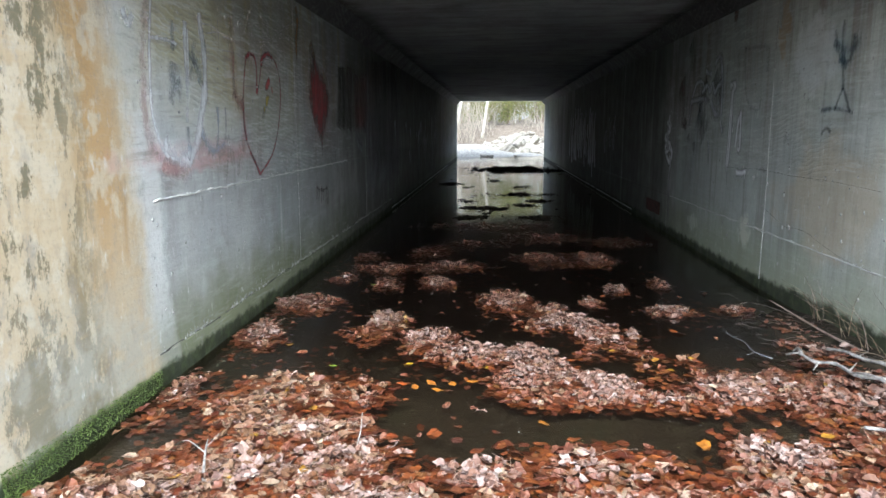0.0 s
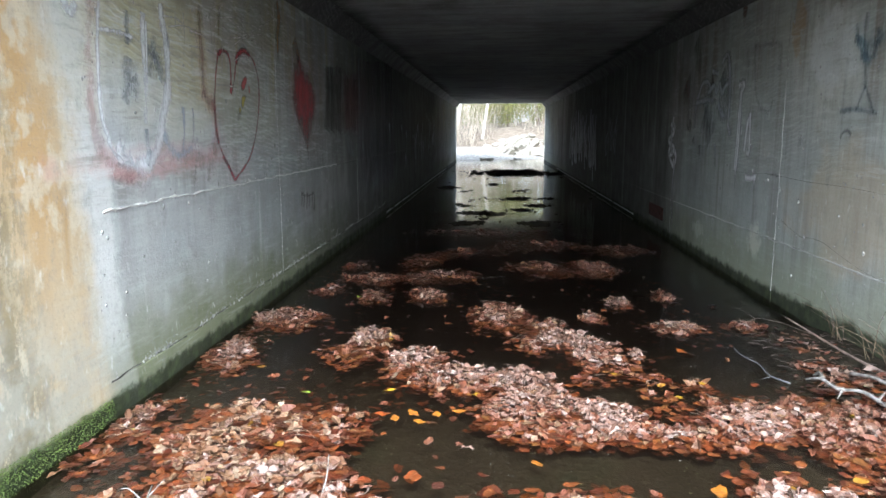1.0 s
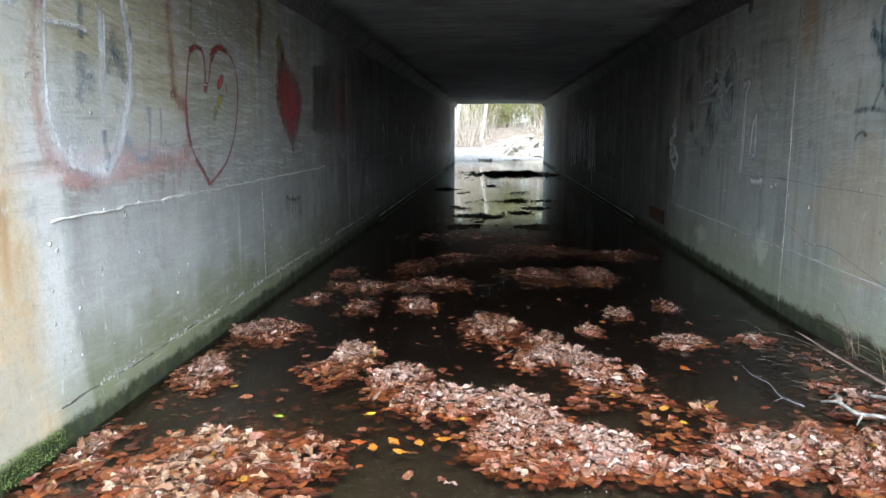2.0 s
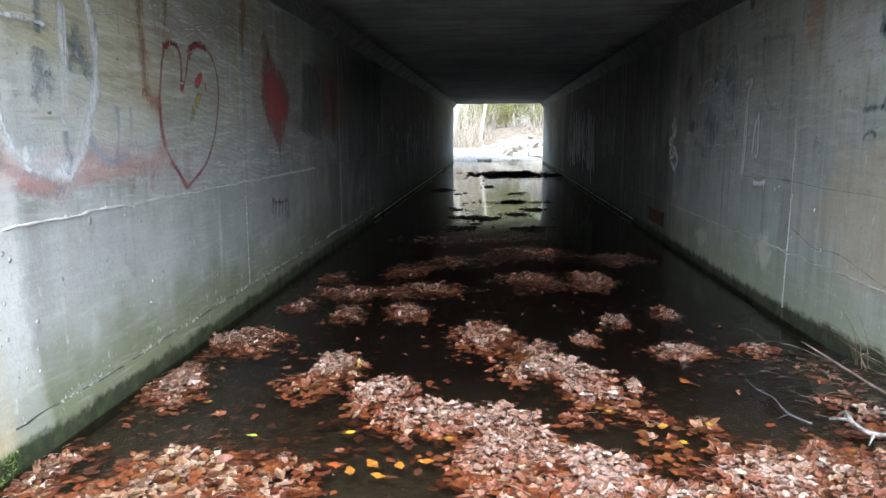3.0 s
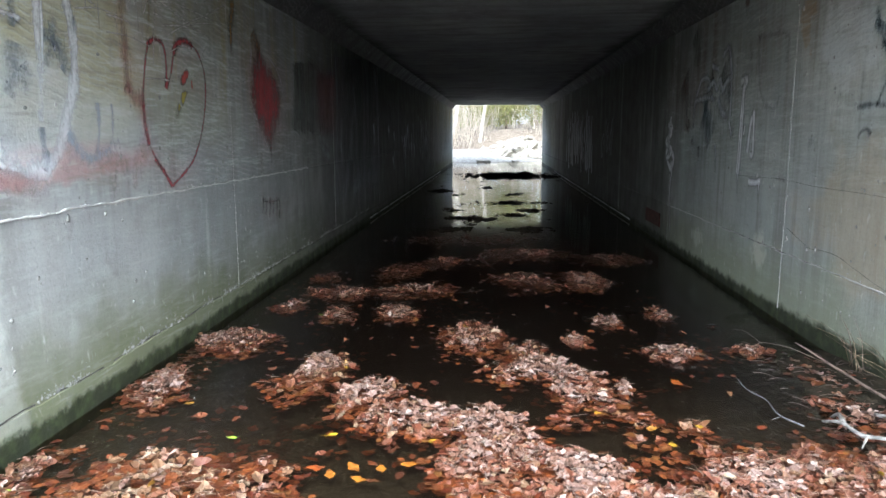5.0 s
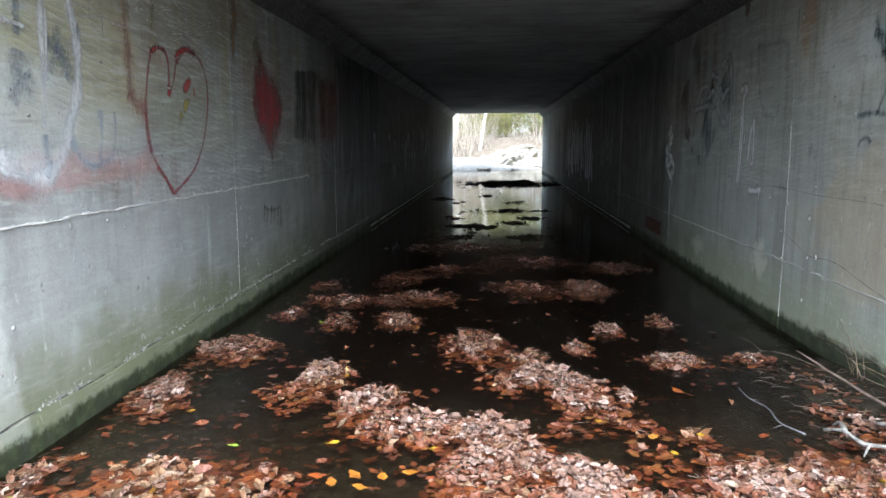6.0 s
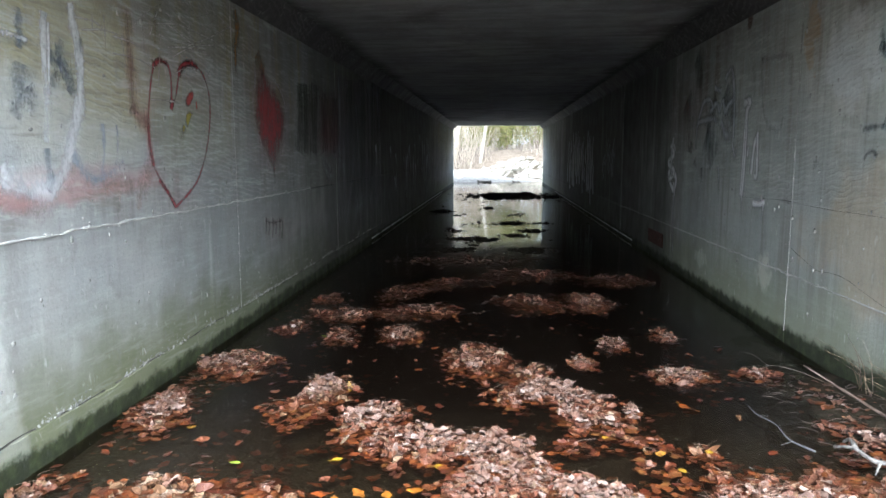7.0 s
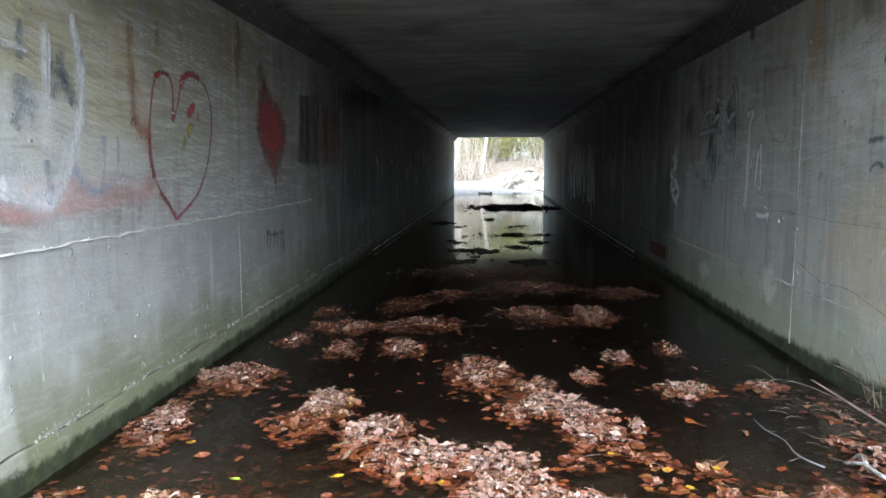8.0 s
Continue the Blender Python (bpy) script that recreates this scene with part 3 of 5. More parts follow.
part("footing_ledge", bm, CONCRETE_L, wall_left)
# broken dark crack above the ledge
r2 = random.Random(12)
y = 5.25
while y < 12.5:
    length = r2.uniform(0.12, 0.6)
    bm = bmesh.new()
    tube(bm, [(-HALF + 0.0005, y + length * k / 4, 0.214 + 0.02 * noise.noise(Vector(((y + length * k / 4) * 1.2, 0, 4))) + r2.gauss(0, 0.004)) for k in range(5)], 0.0045, 0.0035, 5, 2.0, 3)
    part("crack", bm, CRACK, wall_left)
    y += length + r2.uniform(0.02, 0.25)

for name, material, count, reach in (("lime_crumbs", GRIT, 420, 13.0), ("lime_flakes", FLAKE, 800, 15.5)):
    bm = bmesh.new()
    r2 = random.Random(len(name))
    for _ in range(count):
        y = r2.uniform(5.3, reach)
        if noise.noise(Vector((y * 2.3, 7, 1))) < -0.12:
            continue
        z = 0.212 + 0.02 * noise.noise(Vector((y * 1.2, 0, 4))) + (abs(r2.gauss(0, 0.05)) if r2.random() < 0.3 else abs(r2.gauss(0.004, 0.012)))
        m = Matrix.Translation((-HALF + 0.002, y, z)) @ Matrix.Rotation(r2.gauss(0, 0.6), 4, "X") @ Matrix.Diagonal((0.3, r2.uniform(0.7, 3.2), r2.uniform(0.4, 1.2), 1))
        bmesh.ops.create_icosphere(bm, subdivisions=1, radius=0.002 + 0.009 * r2.random() ** 2, matrix=m)
    tagged(part(name, bm, material, wall_left), kind="stuff")

# pale crust just above the waterline, deep inside
for side, body in ((-1, wall_left), (1, wall_right)):
    bm = bmesh.new()
    r2 = random.Random(3 + side)
    y = 15.5
    while y < 33:
        length = r2.uniform(0.25, 0.9)
        x = side * (HALF - (0.026 if side < 0 else 0.002))
        tube(bm, [(x, y, 0.05), (x, y + length / 2, 0.055), (x, y + length, 0.05)], 0.012, 0.010, 5, 0.8, 3)
        y += length + r2.uniform(0.02, 0.35)
    part("lime_line", bm, LIME, body)

# small nibs and tie holes of the forms
for side, body, count in ((-1, wall_left, 190), (1, wall_right, 260)):
    bm = bmesh.new()
    r2 = random.Random(11 + side)
    for _ in range(count):
        y, z, r = 5.2 + 6 * r2.random() ** 1.3, r2.uniform(0.3, 2.7), 0.005 + 0.0125 * r2.random() ** 2
        m = Matrix.Translation((side * HALF, y, z)) @ Matrix.Diagonal((0.55, r2.uniform(0.8, 1.4), r2.uniform(0.8, 1.8), 1))
        bmesh.ops.create_icosphere(bm, subdivisions=1, radius=r, matrix=m)
    tagged(part("concrete_nibs", bm, GRIT if side < 0 else SEAM_DARK, body, smooth=True), kind="stuff")

# slab above, with haunches and uneven form boards in one mesh
bm = bmesh.new()
y = NEAR
r2 = random.Random(5)
while y < FAR - 0.01:
    step = min(r2.choice((0.6, 1.22, 1.22)), FAR - y)
    if FAR - y - step < 0.3:
        step = FAR - y
    drop = TOP - r2.uniform(0, 0.003)
    prof = [(-HALF, drop - HAUNCH), (-HALF + HAUNCH, drop), (HALF - HAUNCH, drop), (HALF, drop - HAUNCH), (HALF, TOP + 0.5), (-HALF, TOP + 0.5)]
    a = [bm.verts.new((px, y, pz)) for px, pz in prof]
    b = [bm.verts.new((px, y + step, pz)) for px, pz in prof]
    for i in range(6):
        bm.faces.new((a[i], a[(i + 1) % 6], b[(i + 1) % 6], b[i]))
    bm.faces.new(a[::-1])
    bm.faces.new(b)
    y += step
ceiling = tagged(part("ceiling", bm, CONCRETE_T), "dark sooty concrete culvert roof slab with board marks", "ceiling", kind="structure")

# headwalls and wing walls at both ends, and the fill between them
for name, y0, y1, material in (("headwall_near", NEAR - 0.3, NEAR - 0.004, CONCRETE_R), ("headwall_far", FAR + 0.004, FAR + 0.3, CONCRETE_R)):
    bm = bmesh.new()
    box(bm, (-HALF - 0.3, y0, TOP + 0.004), (HALF + 0.3, y1, TOP + 1.0), 0.02)
    tagged(part(name, bm, material), "plain grey concrete headwall above the culvert opening", "wall", kind="structure")
for name, sx, y0, dy in (("wing_wall_near_left", -1, NEAR, -1), ("wing_wall_near_right", 1, NEAR, -1), ("wing_wall_far_left", -1, FAR, 1), ("wing_wall_far_right", 1, FAR, 1)):
    bm = bmesh.new()
    a, b = Vector((sx * (HALF + 0.01), y0 + dy * 0.004, 0)), Vector((sx * (HALF + 3.2), y0 + dy * 3.4, 0))
    out = Vector((0.32 * sx, 0, 0))
    low, h0, h1 = -0.6, TOP + 0.6, 1.6
    vs = [bm.verts.new((p.x, p.y, z)) for p, z in ((a, low), (b, low), (b + out, low), (a + out, low), (a, h0), (b, h1), (b + out, h1), (a + out, h0))]
    for f in ((0, 1, 5, 4), (1, 2, 6, 5), (2, 3, 7, 6), (3, 0, 4, 7), (4, 5, 6, 7), (0, 3, 2, 1)):
        bm.faces.new([vs[i] for i in f])
    bmesh.ops.recalc_face_normals(bm, faces=bm.faces)
    tagged(part(name, bm, WING), "plain grey concrete wing wall flaring from the culvert", "wall", kind="structure")
bm = bmesh.new()
sheet(bm, -40, 40, 40, NEAR - 0.29, FAR + 0.29, 30, lambda x, y: TOP + 0.5 + 1.6 * smoothstep(0, 5, min(y - NEAR + 0.3, FAR + 0.3 - y)) + 0.1 * noise.noise(Vector((x, y, 0))))
rim = [e for e in bm.edges if e.is_boundary]
down = bmesh.ops.extrude_edge_only(bm, edges=rim)
for v in down["geom"]:
    if isinstance(v, bmesh.types.BMVert):
        v.co.z = TOP + 0.02 if abs(v.co.x) < HALF + 1.8 else -0.6
tagged(part("embankment", bm, SOIL), "earth road embankment over the culvert", "embankment", kind="structure")


# ---- graffiti on the walls ----
class Paint:
    """Strokes and patches of one painted figure, a few millimetres proud of a wall."""
    level = 0

    def __init__(self, side, gain=1.3):
        Paint.level += 1
        self.gain = gain
        self.bm, self.side = bmesh.new(), side
        self.x = side * (HALF - 0.003 - 0.0004 * Paint.level)
        self.cover = self.bm.verts.layers.float.new("cover")

    def vert(self, y, z, cover):
        v = self.bm.verts.new((self.x, y, z))
        v[self.cover] = cover
        return v

    def stroke(self, points, width, fade=0.0):
        self.x -= self.side * 0.0003
        line = curve([(0, *p) for p in points], 8)
        rows = []
        for i, p in enumerate(line):
            way = (line[min(i + 1, len(line) - 1)] - line[max(i - 1, 0)]).normalized()
            out = Vector((0, -way.z, way.y)) * width * self.gain * (0.5 + 0.18 * noise.noise(p * 7))
            c = 1 - fade * i / (len(line) - 1)
            rows.append([self.vert(q.y, q.z, k) for q, k in ((p - out * 1.9, 0), (p - out * 1.1, 0.38 * c), (p - out * 0.5, 0.82 * c), (p, c), (p + out * 0.5, 0.82 * c), (p + out * 1.1, 0.38 * c), (p + out * 1.9, 0))])
        for a, b in zip(rows, rows[1:]):
            for k in range(6):
                self.bm.faces.new((a[k], a[k + 1], b[k + 1], b[k]))
        return self

    def patch(self, points, edge=0.8, steps=5):
        """A filled patch inside a smooth closed outline."""
        self.x -= self.side * 0.0003
        ring = curve([(0, *p) for p in points + points[:1]], steps)[:-1]
        mid = sum(ring, Vector()) / len(ring)
        rims = [[self.vert(*(mid + (p - mid) * s).yz, c) for p in ring] for s, c in ((1.12, 0), (edge, 0.7), (0.45, 1))]
        n = len(ring)
        for a, b in zip(rims, rims[1:]):
            for i in range(n):
                self.bm.faces.new((a[i], a[(i + 1) % n], b[(i + 1) % n], b[i]))
        self.bm.faces.new(rims[-1])
        return self

    def done(self, name, material, label):
        return part(name, self.bm, material, wall_left if self.side < 0 else wall_right, label)


p = Paint(-1, 1.0)
p.stroke([(6.15, 2.46), (6.18, 2.34), (6.22, 2.24), (6.22, 2.09), (6.18, 1.89), (6.08, 1.68), (5.97, 1.50), (5.80, 1.43), (5.61, 1.45), (5.50, 1.57)], 0.10)
p.stroke([(5.93, 1.47), (5.80, 1.43), (5.65, 1.45), (5.54, 1.53)], 0.13, 0.3)
p.stroke([(5.91, 2.37), (5.89, 2.13), (5.88, 1.87), (5.86, 1.69)], 0.07, 0.4)
p.stroke([(5.95, 2.32), (5.93, 2.12), (5.91, 1.94)], 0.03, 0.4)
p.stroke([(5.44, 2.49), (5.38, 2.16), (5.35, 1.80), (5.40, 1.63), (5.50, 1.49), (5.71, 1.43)], 0.04, 0.2)
p.stroke([(5.08, 2.32), (5.13, 2.25), (5.20, 2.30)], 0.07, 0.2)
p.stroke([(5.39, 2.20), (5.61, 2.21), (5.77, 2.20)], 0.03, 0.3)
p.done("painted_loop", P_WHITE, "worn white painted loop")
p = Paint(-1, 1.0)
p.stroke([(5.42, 2.51), (5.34, 2.33), (5.29, 2.15), (5.27, 1.93), (5.27, 1.71), (5.33, 1.56), (5.45, 1.44), (5.65, 1.37), (5.79, 1.38)], 0.085)
p.stroke([(5.49, 1.47), (5.58, 1.39), (5.71, 1.36), (5.87, 1.39)], 0.14, 0.2)
p.stroke([(6.02, 1.42), (6.06, 1.51), (6.13, 1.53), (6.19, 1.48), (6.30, 1.45)], 0.13, 0.2)
p.stroke([(6.37, 1.45), (6.49, 1.48), (6.65, 1.44), (6.79, 1.38), (6.95, 1.46)], 0.13, 0.3)
p.stroke([(6.92, 1.46), (6.96, 1.56), (7.03, 1.60)], 0.1, 0.3)
p.stroke([(6.57, 1.40), (6.54, 1.29), (6.52, 1.20)], 0.05, 0.5)
p.stroke([(6.80, 1.37), (6.80, 1.31), (6.78, 1.26)], 0.06, 0.4)
p.done("painted_outline", P_PINK, "faded pink-red painted outline")
p = Paint(-1, 1.2)
p.stroke([(5.72, 2.35), (5.71, 2.25), (5.70, 2.15)], 0.055)
p.stroke([(5.70, 2.08), (5.68, 1.98), (5.65, 1.87), (5.62, 1.81)], 0.11, 0.4)
p.stroke([(5.74, 1.97), (5.77, 1.91), (5.75, 1.82)], 0.07, 0.6)
p.stroke([(6.05, 2.25), (6.02, 2.16), (6.06, 2.09), (6.11, 2.02), (6.08, 1.97)], 0.075)
p.stroke([(5.94, 2.14), (6.03, 2.12), (6.13, 2.11)], 0.08, 0.3)
p.stroke([(6.00, 2.08), (5.95, 1.98)], 0.05, 0.5)
p.stroke([(5.86, 1.66), (5.86, 1.57), (5.88, 1.49), (5.85, 1.43)], 0.05)
p.stroke([(6.24, 2.29), (6.23, 2.19)], 0.03, 0.4)
p.done("painted_strokes", P_BLUE, "faded blue painted strokes")
p = Paint(-1, 0.9)
p.stroke([(6.41, 1.81), (6.41, 1.66), (6.37, 1.50)], 0.045)
p.stroke([(6.57, 1.81), (6.57, 1.68), (6.54, 1.56)], 0.04)
p.stroke([(6.10, 1.64), (6.19, 1.54), (6.32, 1.48), (6.50, 1.53), (6.63, 1.59)], 0.07, 0.4)
p.stroke([(6.09, 1.61), (6.22, 1.49), (6.34, 1.47)], 0.05, 0.3)
p.done("painted_strokes", P_PALEBLUE, "faint pale blue painted strokes")
p = Paint(-1, 0.62)
p.stroke([(7.34, 1.96), (7.36, 2.09), (7.35, 2.21), (7.31, 2.27), (7.21, 2.28), (7.11, 2.24), (7.05, 2.12), (7.01, 1.98), (6.98, 1.84), (6.98, 1.70), (7.02, 1.56), (7.13, 1.44), (7.26, 1.32), (7.33, 1.24)], 0.045)
p.stroke([(7.33, 1.24), (7.49, 1.30), (7.72, 1.41), (7.88, 1.57), (7.99, 1.76), (8.05, 1.96), (8.04, 2.12), (7.94, 2.26), (7.79, 2.32), (7.63, 2.32), (7.51, 2.24), (7.46, 2.13), (7.40, 2.02), (7.34, 1.96)], 0.045)
p.stroke([(7.49, 2.21), (7.56, 2.29), (7.71, 2.33), (7.83, 2.30)], 0.11)
p.stroke([(7.37, 2.03), (7.34, 1.95)], 0.09)
p.stroke([(6.98, 1.82), (6.99, 1.68), (7.03, 1.55)], 0.085)
p.stroke([(7.09, 1.45), (7.24, 1.33), (7.33, 1.25)], 0.06)
p.stroke([(7.08, 2.23), (7.19, 2.28), (7.31, 2.27)], 0.07, 0.3)
p.done("painted_heart", P_RED, "dark red painted heart outline")
p = Paint(-1, 1.0)
p.patch([(7.70, 2.13), (7.74, 2.09), (7.66, 2.00), (7.59, 1.99), (7.59, 2.05)], 0.9)
p.stroke([(7.78, 2.04), (7.79, 1.98)], 0.02)
p.done("painted_dab", P_BRIGHT, "bright red paint dab")
p = Paint(-1, 1.0)
p.stroke([(6.79, 2.56), (6.77, 2.37), (6.79, 2.21), (6.79, 2.06), (6.80, 1.89)], 0.1)
p.stroke([(6.75, 1.93), (6.83, 1.88), (6.94, 1.85), (6.99, 1.80)], 0.09)
p.stroke([(7.18, 2.61), (7.13, 2.42), (7.08, 2.26)], 0.06, 0.4)
p.done("painted_band", P_BROWN, "faded brownish red painted band")
p = Paint(-1, 1.0)
p.patch([(7.72, 1.95), (7.66, 1.90), (7.60, 1.83), (7.56, 1.85), (7.58, 1.93), (7.65, 1.96)], 0.85)
p.stroke([(7.55, 1.84), (7.48, 1.75), (7.44, 1.69)], 0.07, 0.7)
p.done("painted_dab", P_YELLOW, "pale yellow paint dab")
p = Paint(-1)
p.patch([(9.45, 2.49), (9.60, 2.40), (9.87, 2.27), (10.11, 2.11), (10.10, 1.89), (9.90, 1.65), (9.71, 1.47), (9.49, 1.61), (9.28, 1.79), (9.18, 1.96), (9.17, 2.20), (9.26, 2.39)], 0.9)
p.stroke([(9.71, 1.49), (9.72, 1.39), (9.72, 1.30)], 0.05, 0.6)
p.done("painted_leaf_shape", P_RED, "solid dark red painted leaf shape")
p = Paint(-1, 0.7)
p.stroke([(9.23, 2.44), (9.14, 2.21), (9.15, 1.94), (9.31, 1.74), (9.64, 1.45)], 0.03, 0.2)
p.stroke([(9.65, 2.44), (9.94, 2.35), (10.14, 2.20), (10.17, 1.98), (10.02, 1.72)], 0.04, 0.3)
p.done("painted_edge", P_CHALK, "worn whitish outline round the leaf shape")
p = Paint(-1)
p.stroke([(9.26, 2.61), (9.34, 2.52), (9.47, 2.46)], 0.14, 0.3)
p.stroke([(8.70, 2.92), (8.75, 2.73), (8.65, 2.53)], 0.1, 0.3)
p.stroke([(8.67, 2.56), (8.67, 2.35), (8.61, 2.14)], 0.07, 0.8)
p.done("painted_streak", P_ORANGE, "orange-brown paint streaks")
p = Paint(-1)
p.stroke([(10.82, 2.47), (10.81, 2.07), (10.70, 1.65)], 0.26)
p.stroke([(11.09, 2.49), (11.07, 2.08), (10.95, 1.65)], 0.26)
p.stroke([(11.46, 2.53), (11.45, 2.10), (11.33, 1.65)], 0.26)
p.patch([(10.69, 2.43), (11.65, 2.55), (11.62, 2.07), (11.48, 1.65), (10.63, 1.68), (10.61, 2.03)], 0.9)
p.done("painted_letter_shapes", P_GREEN, "dark green illegible painted shapes")
p = Paint(-1)
p.patch([(11.76, 2.42), (12.13, 2.52), (12.91, 2.51), (12.92, 2.02), (12.66, 1.64), (11.76, 1.67), (11.67, 2.04)], 0.88)
p.stroke([(12.05, 2.44), (11.93, 2.09), (12.00, 1.67)], 0.3)
p.stroke([(12.63, 2.45), (12.65, 2.08), (12.50, 1.65)], 0.3)
p.done("painted_letter_shapes", P_MAROON, "faded red illegible painted shapes")
p = Paint(-1)
p.stroke([(13.73, 2.81), (13.76, 2.05), (13.45, 1.11)], 0.55, 0.4)
p.stroke([(14.85, 2.92), (14.89, 2.08), (14.53, 1.05)], 0.55, 0.4)
p.stroke([(15.85, 3.02), (15.91, 2.12), (15.51, 1.01)], 0.55, 0.4)
p.patch([(13.15, 2.72), (14.61, 2.90), (16.63, 2.85), (16.67, 1.79), (16.42, 0.65), (14.37, 0.89), (13.19, 0.72), (13.07, 1.75)], 0.8)
p.done("painted_letter_shapes", P_BLACK, "blackish illegible painted shapes")
p = Paint(-1, 1.7)
p.stroke([(11.72, 2.46), (11.62, 2.07), (11.66, 1.74), (12.00, 1.42), (12.37, 1.30)], 0.1)
p.stroke([(12.94, 2.77), (12.96, 2.02), (12.84, 1.37), (12.84, 0.53)], 0.16, 0.2)
p.stroke([(13.35, 2.81), (13.43, 2.55), (13.27, 2.19)], 0.12, 0.3)
p.stroke([(13.19, 1.87), (13.16, 1.28), (13.23, 0.59), (13.50, 0.86), (13.90, 1.42), (14.08, 1.89)], 0.14, 0.2)
p.stroke([(14.21, 2.44), (14.37, 1.63), (14.12, 0.72)], 0.12, 0.4)
p.stroke([(15.34, 2.88), (15.46, 2.52)], 0.2, 0.4)
p.stroke([(16.32, 2.88), (16.58, 2.14), (16.55, 0.65)], 0.2, 0.4)
p.stroke([(14.01, 0.73), (15.10, 0.79), (16.41, 0.86)], 0.3, 0.4)
p.stroke([(12.70, 2.56), (12.59, 2.12), (12.67, 1.67)], 0.06, 0.4)
p.stroke([(11.94, 1.60), (12.31, 1.45), (12.67, 1.67)], 0.1, 0.4)
p.done("painted_letter_shapes", P_HAZE, "worn whitish painted streaks")
p = Paint(-1)
p.stroke([(9.37, 0.98), (9.37, 0.89), (9.34, 0.82)], 0.03)
p.stroke([(9.46, 0.94), (9.47, 0.88), (9.44, 0.79)], 0.03)
p.stroke([(9.59, 0.96), (9.59, 0.86), (9.56, 0.75)], 0.03)
p.stroke([(9.69, 0.92), (9.70, 0.85), (9.67, 0.78)], 0.03)
p.stroke([(9.82, 0.94), (9.82, 0.84), (9.79, 0.74)], 0.03)
p.stroke([(9.91, 0.90), (9.92, 0.83), (9.88, 0.71)], 0.03)
p.stroke([(9.35, 0.96), (9.57, 0.91), (9.91, 0.91)], 0.03)
p.done("painted_bars", P_MAROON, "small dark illegible scrawl")
p = Paint(-1, 1.0)
p.stroke([(6.58, 2.35), (6.73, 2.35), (6.89, 2.34)], 0.016, 0.2)
p.stroke([(7.35, 2.55), (7.68, 2.49), (8.19, 2.40)], 0.016, 0.2)
p.stroke([(6.49, 2.46), (6.49, 2.34), (6.49, 2.25)], 0.016, 0.2)
p.stroke([(6.36, 2.44), (6.36, 2.34)], 0.016, 0.2)
p.stroke([(6.96, 2.48), (6.97, 2.40), (6.97, 2.30)], 0.016, 0.2)
p.stroke([(7.20, 2.46), (7.42, 2.45), (7.73, 2.47)], 0.016, 0.2)
p.stroke([(7.52, 2.41), (8.03, 2.56), (8.57, 2.75)], 0.016, 0.2)
p.stroke([(7.32, 2.39), (7.62, 2.43), (8.01, 2.45)], 0.016, 0.2)
p.stroke([(7.64, 2.57), (7.79, 2.48), (7.89, 2.41)], 0.016, 0.2)
p.stroke([(7.17, 2.53), (7.54, 2.58), (8.09, 2.57), (8.47, 2.56)], 0.016, 0.2)
p.stroke([(7.41, 2.34), (7.73, 2.45), (8.21, 2.54)], 0.016, 0.2)
p.stroke([(6.18, 2.39), (6.35, 2.40), (6.47, 2.38)], 0.016, 0.2)
p.stroke([(5.58, 2.21), (5.66, 2.21), (5.70, 2.21)], 0.016, 0.2)
p.stroke([(7.02, 2.00), (7.22, 2.01), (7.46, 2.01)], 0.016, 0.2)
p.done("scratches", P_SCRIB, "pale scratched scribbles")
p = Paint(-1, 1.0)
r2 = random.Random(21)
for k in range(44):
    y, z, a = r2.uniform(6.3, 8.6), r2.uniform(2.2, 2.95), r2.choice((r2.gauss(-0.45, 0.25), r2.gauss(1.4, 0.2), r2.gauss(0.4, 0.2)))
    h = r2.uniform(0.08, 0.28)
    dy, dz = h * math.cos(a), h * math.sin(a)
    p.stroke([(y - dy, z - dz), (y, z + 0.02), (y + dy, z + dz)], r2.uniform(0.006, 0.014), 0.3)
p.done("scratches", P_SCRIB, "pale scratched scribbles")
p = Paint(-1, 1.4)
r2 = random.Random(22)
for k in range(46):
    y, z, h = r2.choice((r2.uniform(20.5, 27.5), r2.uniform(16, 34))), r2.uniform(0.9, 1.7), r2.uniform(0.12, 0.6)
    p.stroke([(y, z + h), (y + 0.1, z), (y, z - h)], r2.uniform(0.06, 0.2), 0.5)
p.done("lime_streaks", P_CHALK, "pale vertical lime streaks")

p = Paint(1, 0.95)
p.stroke([(10.39, 2.31), (10.23, 2.13), (10.09, 1.94)], 0.34, 0.2)
p.stroke([(11.06, 1.85), (10.84, 1.70), (10.69, 1.55)], 0.42, 0.2)
p.stroke([(10.71, 2.26), (10.92, 2.10), (11.07, 1.92)], 0.3, 0.4)
p.stroke([(11.18, 1.46), (11.15, 1.28)], 0.15, 0.5)
p.stroke([(11.50, 1.55), (11.39, 1.43)], 0.15, 0.5)
p.stroke([(11.59, 2.83), (11.41, 2.62), (11.43, 2.43)], 0.3, 0.5)
p.done("painted_patch", P_SKY, "faded dark blue painted patches")
p = Paint(1, 1.0)
p.stroke([(12.00, 2.32), (11.80, 2.03), (11.82, 1.65)], 0.45, 0.3)
p.stroke([(11.67, 1.78), (11.76, 1.65)], 0.2)
p.done("painted_patch", P_BROWN, "faded reddish painted patch")
p = Paint(1, 1.5)
p.stroke([(11.31, 2.14), (11.18, 2.25), (10.93, 2.25), (10.83, 2.15), (10.92, 2.12), (10.68, 2.19), (10.57, 2.10), (10.46, 2.21), (10.37, 2.09), (10.25, 2.15), (10.11, 2.19)], 0.055)
p.stroke([(10.22, 2.54), (10.11, 2.35), (10.08, 2.12), (10.05, 1.79)], 0.07, 0.2)
p.stroke([(11.31, 2.14), (11.44, 1.94), (11.45, 1.68)], 0.08, 0.3)
